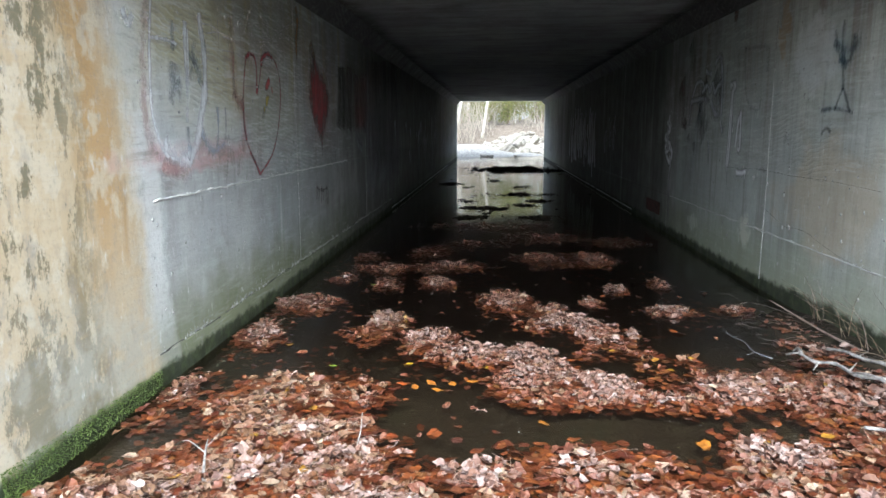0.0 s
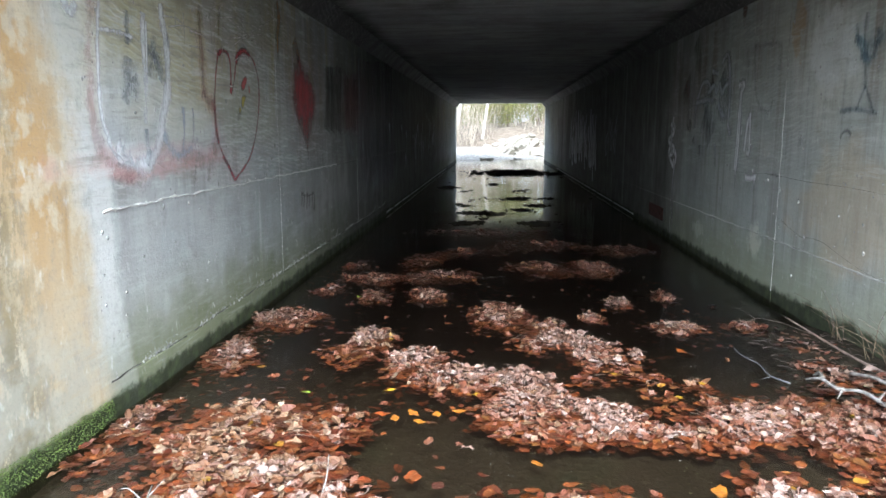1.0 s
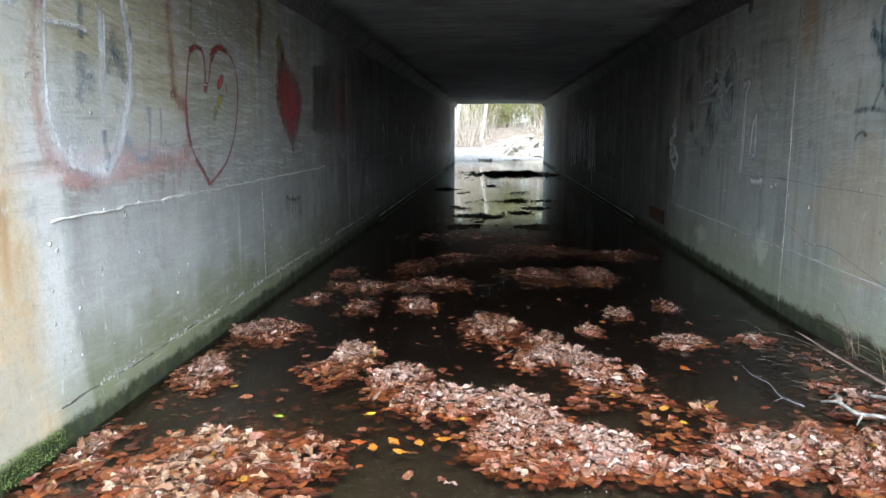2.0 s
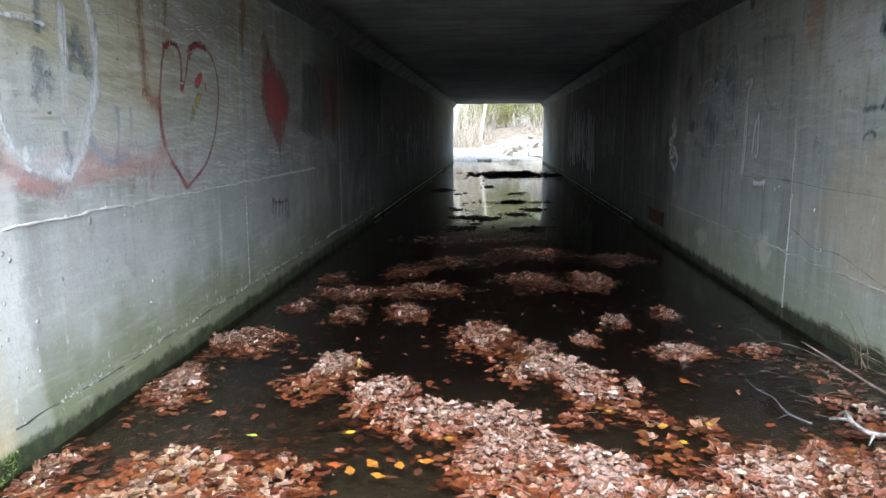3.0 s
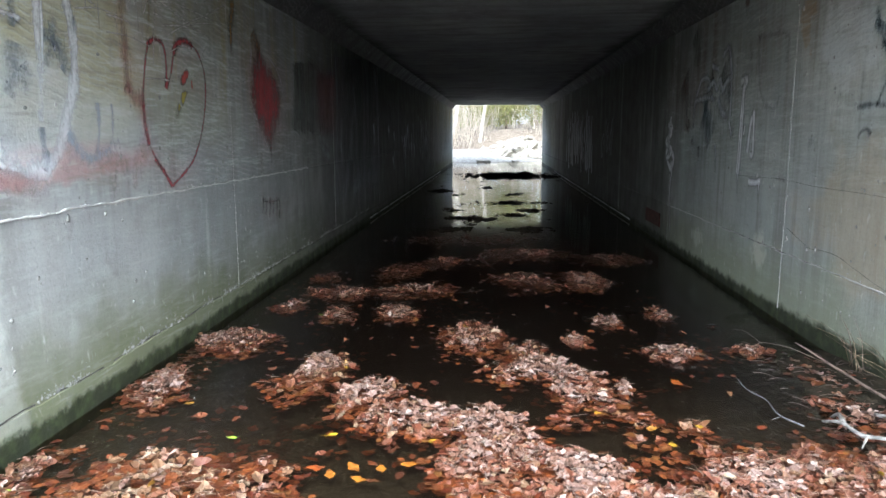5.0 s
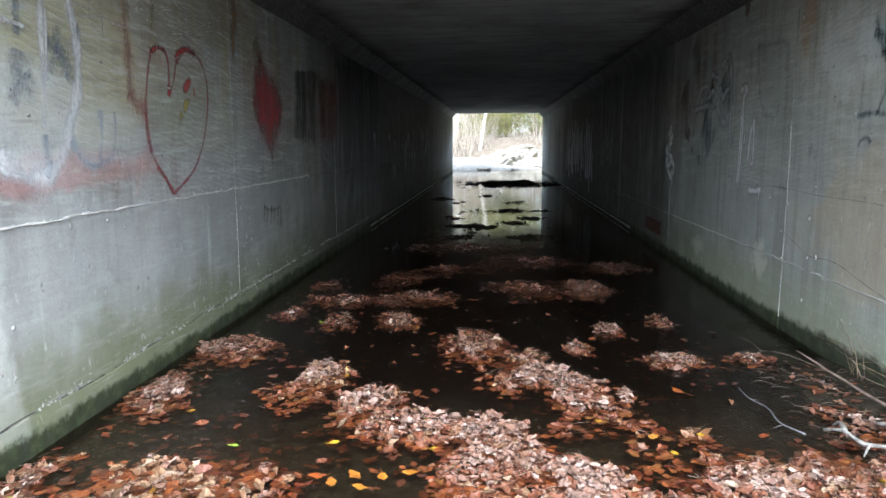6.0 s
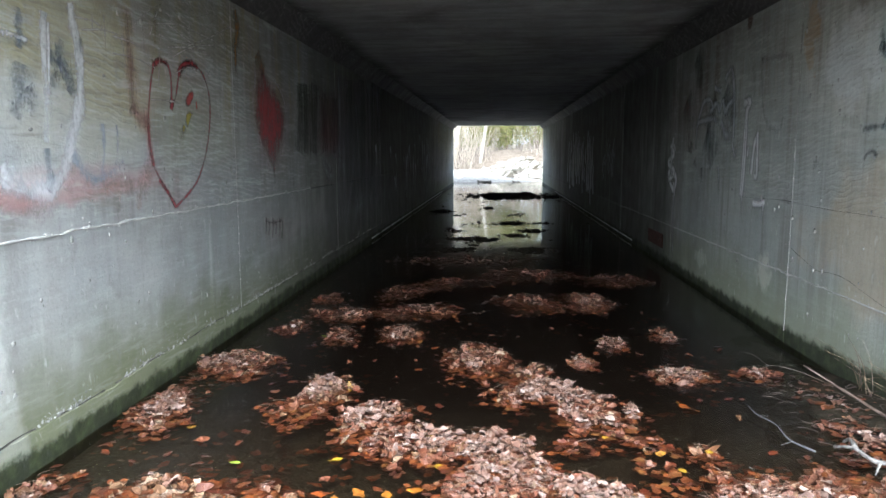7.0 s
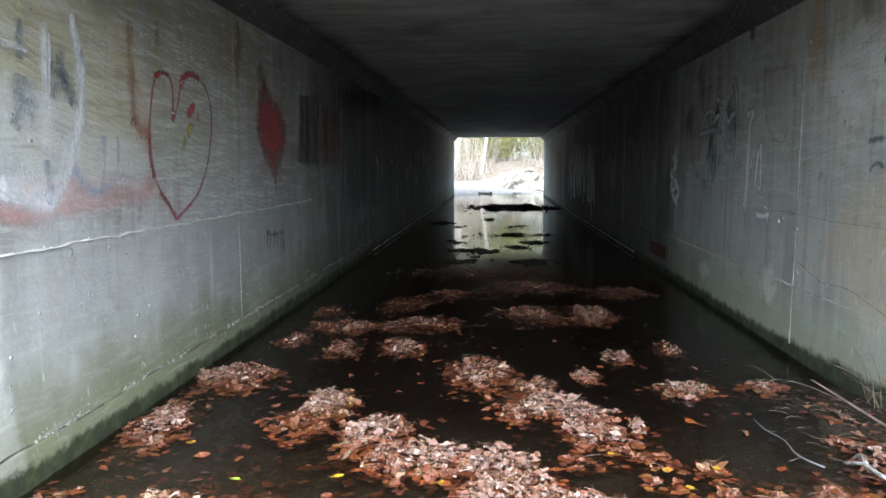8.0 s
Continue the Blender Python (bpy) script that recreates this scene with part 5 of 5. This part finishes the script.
lone_leaf(-0.39, 4.99, PALE, "pale pink leaf " + ON_WATER, 1.0)
lone_leaf(-1.382, 4.974, YELLOW, "yellow leaf lying on a leaf raft", 0.9)
lone_leaf(-1.88, 6.20, YELLOW, "yellow leaf " + ON_WATER, 0.8)
lone_leaf(0.79, 4.62, BRIGHT, "wet orange leaf " + ON_WATER, 1.3)
lone_leaf(-2.36, 4.58, TAN, "tan leaf " + ON_WATER, 1.3)
for x, y in ((-2.02, 4.58), (-2.22, 4.68), (-2.30, 4.82), (0.15, 6.14), (0.35, 5.99), (-1.74, 6.01)):
    lone_leaf(x, y, DRY, "pale brown leaf " + ON_WATER, r2.uniform(0.9, 1.4))
for x, y in ((-0.72, 5.44), (-0.45, 5.49), (-0.67, 5.32), (-0.48, 5.37), (-0.58, 5.43), (-0.82, 5.36), (-0.60, 5.31), (-0.90, 5.42)):
    lone_leaf(x, y, r2.choice((BRIGHT, BRIGHT, WET)), "wet orange leaf afloat beside a drift", r2.uniform(0.8, 1.05))
for k in range(120):
    x, y = r2.uniform(-2.2, 2.0), 4.5 + 5.5 * r2.random() ** 1.3
    kind = r2.choice((WET, WET, ORANGE, DRY) if y < 6.5 else (WET, WET, DRY))
    lone_leaf(x, y, kind, "wet brown leaf " + ON_WATER, r2.uniform(0.55, 1.05))

# leaves that have sunk, below the surface
places = []
for k in range(2200):
    x, y = r2.uniform(-2.3, 1.7), 3.6 + 6.2 * r2.random() ** 1.1
    if noise.noise(Vector((x * 1.1, y * 1.1, 2))) + 0.6 * noise.noise(Vector((x * 3, y * 3, 2))) > 0.12:
        places.append((r2.choice(WET), leaf_pose(r2, x, y, -r2.uniform(0.006, 0.03), 5, r2.uniform(0.6, 1.0))))
tagged(joined_leaves("sunken_leaves", places, None, LEAF_SUNK), "sunken reddish leaves on the stream bed", "leaves", kind="stuff")


# ---- mud bars and banks ----
def bar(x0, x1, y0, y1, height, label, seed):
    bm = bmesh.new()
    cx, cy, rx, ry = (x0 + x1) / 2, (y0 + y1) / 2, (x1 - x0) / 2, (y1 - y0) / 2

    def h(x, y):
        d = math.hypot((x - cx) / rx, (y - cy) / ry)
        n = noise.noise(Vector((x * 2.2, y * 1.1, seed))) * 0.75 + noise.noise(Vector((x * 7, y * 5, seed))) * 0.6 + noise.noise(Vector((x * 19, y * 11, seed))) * 0.5
        return max(-0.05, height * (0.75 - d * 1.0 + n)) + 0.014 * noise.noise(Vector((x * 14, y * 14, seed)))
    x2, x3 = max(-2.43, cx - rx * 1.4), min(2.43, cx + rx * 1.4)
    sheet(bm, x2, x3, 64, cy - ry * 1.4, cy + ry * 1.4, 64, h)
    ob = part("mud_bar", bm, MUD, smooth=True)
    r = random.Random(int(seed * 10))
    bits = []
    for _ in range(int(90 * rx * ry) + 10):
        x, y = r.gauss(cx, rx * 0.5), r.gauss(cy, ry * 0.45)
        if abs(x) < 2.38:
            bits.append((r.choice(WET), leaf_pose(r, x, y, max(0.004, h(x, y)), 22, r.uniform(0.7, 1.3))))
    joined_leaves("debris", bits, ob, MUD)
    return tagged(ob, label, "mud bar", "mud bars in the stream")


bar(-1.25, 2.43, 28.2, 32.4, 0.13, "dark wet mud bar with debris across the stream", 1)
for x0, x1, y0, y1 in ((-0.4, 0.95, 18.6, 19.5), (-1.15, -0.75, 17.0, 17.6), (-1.2, 0.1, 15.5, 16.3), (0.0, 0.55, 16.2, 16.9), (-1.3, -0.2, 14.0, 14.6), (0.1, 0.9, 13.9, 14.7),
                       (-1.9, -1.3, 22.0, 23.2), (0.2, 0.7, 21.2, 21.8), (-0.5, -0.1, 23.5, 24.4), (0.5, 1.1, 17.2, 17.7)):
    bar(x0, x1, y0, y1, 0.04, "thin dark mud bar breaking the water", 3 * x0 + y0)
bm = bmesh.new()
r2 = random.Random(63)
for k in range(80):
    x, y, q = r2.uniform(-1.9, 2.2), 13 + 15.5 * r2.random() ** 0.8, 0.008 + 0.035 * r2.random() ** 3
    bmesh.ops.create_icosphere(bm, subdivisions=1, radius=q, matrix=Matrix.Translation((x, y, 0)) @ Matrix.Diagonal((r2.uniform(1, 3.5), r2.uniform(0.8, 1.6), r2.uniform(0.4, 0.8), 1)))
tagged(part("mud_specks", bm, MUD), "small dark mud clods and debris breaking the water", "mud", kind="stuff")
bm = bmesh.new()
sheet(bm, 1.2, 2.437, 30, 3.0, 9.0, 90, bank_height)
tagged(part("mud_bank", bm, MUD, smooth=True), "dark muddy bank against the culvert wall", "mud bank", kind="structure")


# ---- branches and dry stems on the bank ----
def branch(points, r0, r1, material, label, twigs=(), name="branch"):
    bm = bmesh.new()
    tube(bm, points, r0, r1, 8, 0.6, 6)
    ob = part(name, bm, material, smooth=True)
    for pts, a in twigs:
        b2 = bmesh.new()
        tube(b2, pts, a, a * 0.4, 6, 0.3, 4)
        part("twig", b2, material, ob, smooth=True)
    return tagged(ob, label, "branch", "driftwood on the bank")


branch([(1.76, 6.04, 0.06), (1.80, 5.92, 0.105), (1.85, 5.80, 0.085), (1.94, 5.69, 0.11), (1.99, 5.52, 0.09), (2.09, 5.40, 0.115), (2.22, 5.22, 0.10)], 0.008, 0.015, STICK_GREY, "bleached grey driftwood branch on the leafy bank",
       (([(1.81, 5.92, 0.10), (1.83, 6.02, 0.11), (1.82, 6.08, 0.07)], 0.014), ([(1.87, 5.79, 0.09), (1.80, 5.70, 0.06)], 0.009), ([(1.97, 5.58, 0.10), (2.05, 5.66, 0.13)], 0.008)))
branch([(1.98, 6.98, 0.23), (2.12, 6.72, 0.15), (2.22, 6.4, 0.10), (2.36, 6.1, 0.05)], 0.005, 0.011, STICK_BROWN, "brown stick leaning over the bank",
       (([(2.12, 6.72, 0.15), (2.08, 6.95, 0.14), (2.02, 7.20, 0.13), (1.89, 7.36, 0.11), (1.80, 7.28, 0.03)], 0.0035), ([(1.90, 7.36, 0.11), (1.86, 7.6, 0.13), (1.82, 7.76, 0.10)], 0.0025)))
branch([(2.05, 6.08, 0.09), (2.10, 5.92, 0.125), (2.16, 5.78, 0.115), (2.21, 5.62, 0.135), (2.30, 5.42, 0.12)], 0.009, 0.015, STICK_GREY, "pale stick lying on the bank",
       (([(2.14, 5.82, 0.12), (2.22, 5.86, 0.15)], 0.006),))
branch([(1.53, 6.72, 0.05), (1.545, 6.57, 0.035), (1.60, 6.42, 0.03), (1.60, 6.22, 0.02), (1.68, 6.08, 0.012)], 0.002, 0.006, STICK_DAMP, "thin grey curved stick half in the water",
       (([(1.55, 6.55, 0.035), (1.58, 6.50, 0.05)], 0.003), ([(1.61, 6.2, 0.02), (1.53, 6.16, 0.01)], 0.003)))
branch([(1.68, 4.80, 0.05), (1.8, 4.72, 0.06), (2.0, 4.5, 0.06)], 0.008, 0.010, STICK_GREY, "pale bare stick among the leaves")
branch([(1.95, 5.55, 0.1), (2.0, 5.35, 0.15), (2.08, 5.1, 0.1)], 0.006, 0.006, STICK_GREY, "thin pale stick among the leaves")
branch([(-1.66, 4.02, 0.02), (-1.72, 4.2, 0.08), (-1.78, 4.38, 0.07)], 0.007, 0.004, STICK_GREY, "small forked white twig on the leaves",
       (([(-1.72, 4.2, 0.08), (-1.83, 4.28, 0.10), (-1.88, 4.3, 0.09)], 0.004), ([(-1.74, 4.26, 0.08), (-1.70, 4.34, 0.12)], 0.003)))
branch([(-1.02, 4.44, 0.02), (-1.0, 4.46, 0.10), (-0.99, 4.47, 0.2)], 0.0035, 0.002, STICK_GREY, "thin pale stem standing in the leaves", name="stem")
r2 = random.Random(5)
for k in range(30):
    y = r2.choice((6.45, 6.45, 6.1, 5.8, 6.9)) + r2.gauss(0, 0.06)
    x = 2.36 + r2.gauss(0, 0.03)
    h = r2.uniform(0.1, 0.42)
    dx, dy = r2.uniform(-0.38, 0.04), r2.uniform(-0.4, 0.4)
    bm = bmesh.new()
    tube(bm, [(min(2.42, x), y, 0.08), (x + dx * 0.3, y + dy * 0.3, 0.08 + h * 0.6), (min(2.42, x + dx), y + dy, 0.08 + h)], r2.uniform(0.0015, 0.0035), 0.001, 5, 0.2, 4)
    tagged(part("dry_stem", bm, STRAW if k % 3 else STICK_BROWN, smooth=True), "dry tan weed stem on the bank by the wall", "plant stem", "dry stems by the wall")

# dark twig litter washed against the bank
bm = bmesh.new()
for k in range(90):
    x, y, a, h = r2.uniform(1.75, 2.4), 5.9 + 1.3 * r2.random(), r2.gauss(0.9, 0.8), r2.uniform(0.015, 0.07)
    d = Vector((math.cos(a), -math.sin(a), r2.gauss(0, 0.08))) * h
    c = Vector((x, y, 0.03 + 0.05 * smoothstep(1.7, 2.4, x)))
    tube(bm, [c - d, c + Vector((r2.gauss(0, 0.012), r2.gauss(0, 0.012), 0.012)), c + d], r2.uniform(0.0015, 0.004), 0.001, 4, 0.2, 3)
tagged(part("twig_litter", bm, WET_WOOD), "dark wet twig litter on the muddy bank", "twigs", kind="stuff")

# moss at the foot of the ochre wall end
bm = bmesh.new()
for k in range(6000):
    y = 3.75 + 1.5 * r2.random() ** 1.5
    z = r2.uniform(0.0, 0.17) * (1 - 0.35 * (y - 3.9) / 1.9)
    s = r2.uniform(0.003, 0.009)
    c = Vector((-HALF + 0.003 + r2.uniform(0, 0.012) * (1 - z / 0.2), y, z))
    a, b = Vector((r2.uniform(0.2, 1), r2.uniform(-1, 1), r2.uniform(-0.3, 1))).normalized(), Vector((r2.uniform(-1, 1), r2.uniform(-1, 1), r2.uniform(-1, 1))).normalized()
    vs = [bm.verts.new(c + d) for d in (b * s * 0.5, -b * s * 0.5, a * s * 1.3)]
    bm.faces.new(vs)
tagged(part("moss", bm, MOSS), "bright green moss along the wall foot", "moss", kind="stuff")


# ---- beyond the far end ----
def boulder(x, y, z, sx, sy, sz, turn, tip, seed):
    bm = bmesh.new()
    bmesh.ops.create_icosphere(bm, subdivisions=3, radius=0.5)
    for v in bm.verts:
        n = Vector((round(v.co.x * 2.2) / 2.2, round(v.co.y * 2.2) / 2.2, round(v.co.z * 2.2) / 2.2))
        v.co = v.co.lerp(n, 0.55) * (1 + 0.22 * noise.noise(v.co * 2.3 + Vector((seed, 0, 0))) + 0.06 * noise.noise(v.co * 7 + Vector((seed, 3, 0))))
        v.co = Vector((v.co.x * sx, v.co.y * sy, v.co.z * sz))
    ob = part("boulder", bm, ROCK)
    ob.matrix_basis = pose(x, y, z, tip, 0.9 * tip - 12, turn)
    return tagged(ob, "pale angular riprap boulder on the stream bank", "boulder", "riprap heap beyond the culvert")


r2 = random.Random(15)
for k in range(130):
    x = r2.uniform(-0.7, 4.8)
    y = r2.uniform(48.6, 54)
    up = smoothstep(-0.9, 1.0, x) * smoothstep(48.4, 52.5, y)
    z = 0.1 + 0.5 * ground_height(x, y) + 0.05 + 0.5 * up * r2.random()
    boulder(x, y, z, r2.uniform(0.4, 1.15), r2.uniform(0.35, 0.7), r2.uniform(0.2, 0.42), r2.uniform(-50, 50), r2.uniform(-40, 40), k)
boulder(0, 0, 0, 2.4, 0.4, 0.26, 0, 0, 91).matrix_basis = pose(0.55, 49.4, 0.62, 0, -34, 10)
for k in range(40):
    x = r2.uniform(-7, 2)
    y = r2.uniform(44, 50)
    boulder(x, y, 0.04, r2.uniform(0.2, 0.6), r2.uniform(0.2, 0.5), r2.uniform(0.1, 0.24), r2.uniform(0, 180), 0, 200 + k)
bm = bmesh.new()
sheet(bm, -14, 3.6, 60, 41.9, 51, 44, lambda x, y: -0.06 + 0.16 * smoothstep(43.2, 47, y + 0.8 * noise.noise(Vector((x * 0.5, y * 0.5, 1)))) * smoothstep(3.6, 1.5, x) + 0.5 * smoothstep(1.0, -1.5, x) * smoothstep(43, 51, y) + 0.03 * noise.noise(Vector((x * 3, y * 3, 1))))
tagged(part("gravel_bar", bm, GRAVEL, smooth=True), "pale dry gravel bar beside the stream", "gravel bar", kind="structure")


def crown(bm, centre, radius, count, size, r, flat=1.0):
    """Many small leaves in loose clumps, with gaps."""
    hubs = [Vector((r.gauss(0, 0.45), r.gauss(0, 0.45), r.gauss(0, 0.45 * flat))) * radius for _ in range(max(5, count // 60))]
    for _ in range(count):
        c = Vector(centre) + r.choice(hubs) + Vector((r.gauss(0, 1), r.gauss(0, 1), r.gauss(0, 1))) * radius * 0.16
        a = Vector((r.uniform(-1, 1), r.uniform(-1, 1), r.uniform(-1, 1))).normalized() * size
        b = a.orthogonal().normalized() * size * 0.5
        bm.faces.new([bm.verts.new(c + d) for d in (-a, b, a, -b)])


def tree(x, y, lean, height, r0, material, limbs, leaves, seed, label):
    r = random.Random(seed)
    z = ground_height(x, y) - 0.1
    top = Vector((x + lean[0], y + lean[1], z + height))
    foot = Vector((x, y, z))
    base = new("tree")
    base.location = foot
    bm = bmesh.new()
    line = [foot.lerp(top, k / 5) - foot + Vector((r.gauss(0, 0.06), r.gauss(0, 0.06), 0)) * (k > 0) for k in range(6)]
    tube(bm, line, r0, r0 * 0.35, 9, 0.25, 5)
    part("trunk", bm, material, base, smooth=True)
    tips = []
    for k in range(limbs):
        s = r.uniform(0.3, 0.98)
        p = (top - foot) * s
        a = r.uniform(0, 6.28)
        out = Vector((math.cos(a), math.sin(a), r.uniform(0.2, 0.9))) * height * r.uniform(0.12, 0.3)
        bm = bmesh.new()
        tube(bm, [p, p + out * 0.5 + Vector((0, 0, 0.1)), p + out], r0 * 0.28, 0.012, 5, 0.2, 3)
        for j in range(4):
            q = p + out * r.uniform(0.3, 0.95)
            d = Vector((r.gauss(0, 1), r.gauss(0, 1), r.gauss(0.2, 1))).normalized() * r.uniform(0.5, 1.3)
            tube(bm, [q, q + d * 0.5 + Vector((0, 0, -0.05)), q + d], 0.012, 0.004, 3, 0, 2)
        part("limb", bm, material, base)
        tips.append(p + out)
    if leaves:
        bm = bmesh.new()
        for q in tips:
            crown(bm, q, height * 0.16, leaves // len(tips), 0.11, r)
        part("crown", bm, FOLIAGE, base)
    return tagged(base, label, "tree", "woodland trees beyond the culvert")


tree(-3.3, 55, (1.7, 0, 0), 9, 0.17, BARK_PALE, 7, 0, 1, "pale leaning bare tree trunk on the bank")
tree(-1.25, 54, (1.15, 0, 0), 9, 0.13, BARK_PALE, 6, 0, 2, "slim pale leaning bare tree trunk")
tree(0.75, 60, (0.05, 0.5, 0), 10, 0.12, BARK_DARK, 8, 1500, 3, "slim dark tree with sparse green leaves")
r2 = random.Random(44)
for k in range(16):
    x, y = r2.uniform(-11, 12), r2.uniform(60, 80)
    tree(x, y, (r2.uniform(-0.8, 0.8), 0, 0), r2.uniform(7, 12), r2.uniform(0.07, 0.16), BARK_DARK if k % 3 else BARK_PALE, 8, 2200 if k % 2 else 0, 50 + k, "slim woodland tree with thin yellow-green foliage" if k % 2 else "slim bare woodland tree")


def bush(x, y, radius, count, seed, stems, label):
    r = random.Random(seed)
    z = ground_height(x, y)
    base = new("bush")
    base.location = (x, y, z)
    for k in range(stems):
        bm = bmesh.new()
        foot = Vector((r.uniform(-0.9, 0.9), r.uniform(-0.9, 0.9), 0)) * radius
        d = Vector((r.gauss(0, 0.55), r.gauss(0, 0.5), r.uniform(0.6, 2.3))) * radius
        bend = Vector((r.gauss(0, 0.22), r.gauss(0, 0.2), r.uniform(0.0, 0.35))) * radius
        droop = Vector((r.gauss(0, 0.5), 0, -r.uniform(0.0, 0.9))) * radius * (r.random() < 0.4)
        tube(bm, [foot - Vector((0, 0, 0.1)), foot + d * 0.45 + bend, foot + d * 0.85 + bend, foot + d + bend + droop], r.uniform(0.010, 0.022), 0.004, 4, 0.1, 3)
        part("stem", bm, BRUSH, base)
    if count:
        bm = bmesh.new()
        crown(bm, (0, 0, radius * 1.2), radius, count, 0.08, r, 0.8)
        part("crown", bm, FOLIAGE, base)
    return tagged(base, label, "bush", "brush on the far bank")


for x, y, radius, count, stems in ((-3.6, 52.5, 1.6, 0, 26), (-2.5, 53.2, 1.8, 0, 30), (-4.6, 54, 1.7, 0, 26), (-1.6, 56, 1.6, 0, 20), (0.0, 58, 1.5, 2600, 14), (0.8, 60.5, 1.7, 2600, 14), (-0.8, 61, 1.6, 2400, 14),
                                (4.4, 56, 1.5, 2400, 14), (3.6, 58.5, 1.5, 1800, 16), (2.0, 59, 1.4, 900, 20), (5.8, 58, 1.7, 2200, 14), (-3.0, 51.5, 1.5, 0, 24), (-4.0, 56.5, 2.0, 0, 30), (-4.4, 51, 1.9, 0, 44), (-3.4, 54.5, 2.2, 0, 44), (-2.2, 55, 2.0, 0, 36), (2.4, 55.0, 0.9, 0, 16), (5.2, 53.6, 1.3, 2600, 12), (-2.0, 58.5, 2.0, 1500, 24)):
    bush(x, y, radius, count, int(100 * (x + 10) + y), stems, "yellow-green bush among brown stems" if count else "tangle of bare tan brush stems")

bm = bmesh.new()
r2 = random.Random(99)
for k in range(120):
    crown(bm, (r2.uniform(-26, 30), r2.uniform(72, 100), r2.uniform(2.5, 11)), r2.uniform(2.0, 4.0), 420, 0.22, r2)
for k in range(70):
    x, y = r2.uniform(-26, 30), r2.uniform(76, 100)
    tube(bm, [(x, y, 1), (x + r2.uniform(-0.6, 0.6), y, 7), (x + r2.uniform(-1, 1), y, 14)], 0.10, 0.03, 4, 0.1, 2)
tagged(part("far_woods", bm, FOLIAGE), "hazy yellow-green woodland in the distance", "woods", kind="stuff")

# specks of foam and grit afloat
bm = bmesh.new()
for k in range(2600):
    x, y = r2.uniform(-2.35, 2.35), 3.9 + 6.5 * r2.random() ** 1.4
    if noise.noise(Vector((x * 1.1, y * 1.1, 7))) < -0.05:
        continue
    q, a = 0.001 + 0.0028 * r2.random() ** 2, r2.uniform(0, 6.28)
    bm.faces.new([bm.verts.new((x + q * math.cos(a + j * 1.57) * r2.uniform(0.7, 1.3), y + q * math.sin(a + j * 1.57), 0.003)) for j in range(4)])
tagged(part("foam_specks", bm, FLAKE), "tiny pale specks floating on the dark water", "specks", kind="stuff")
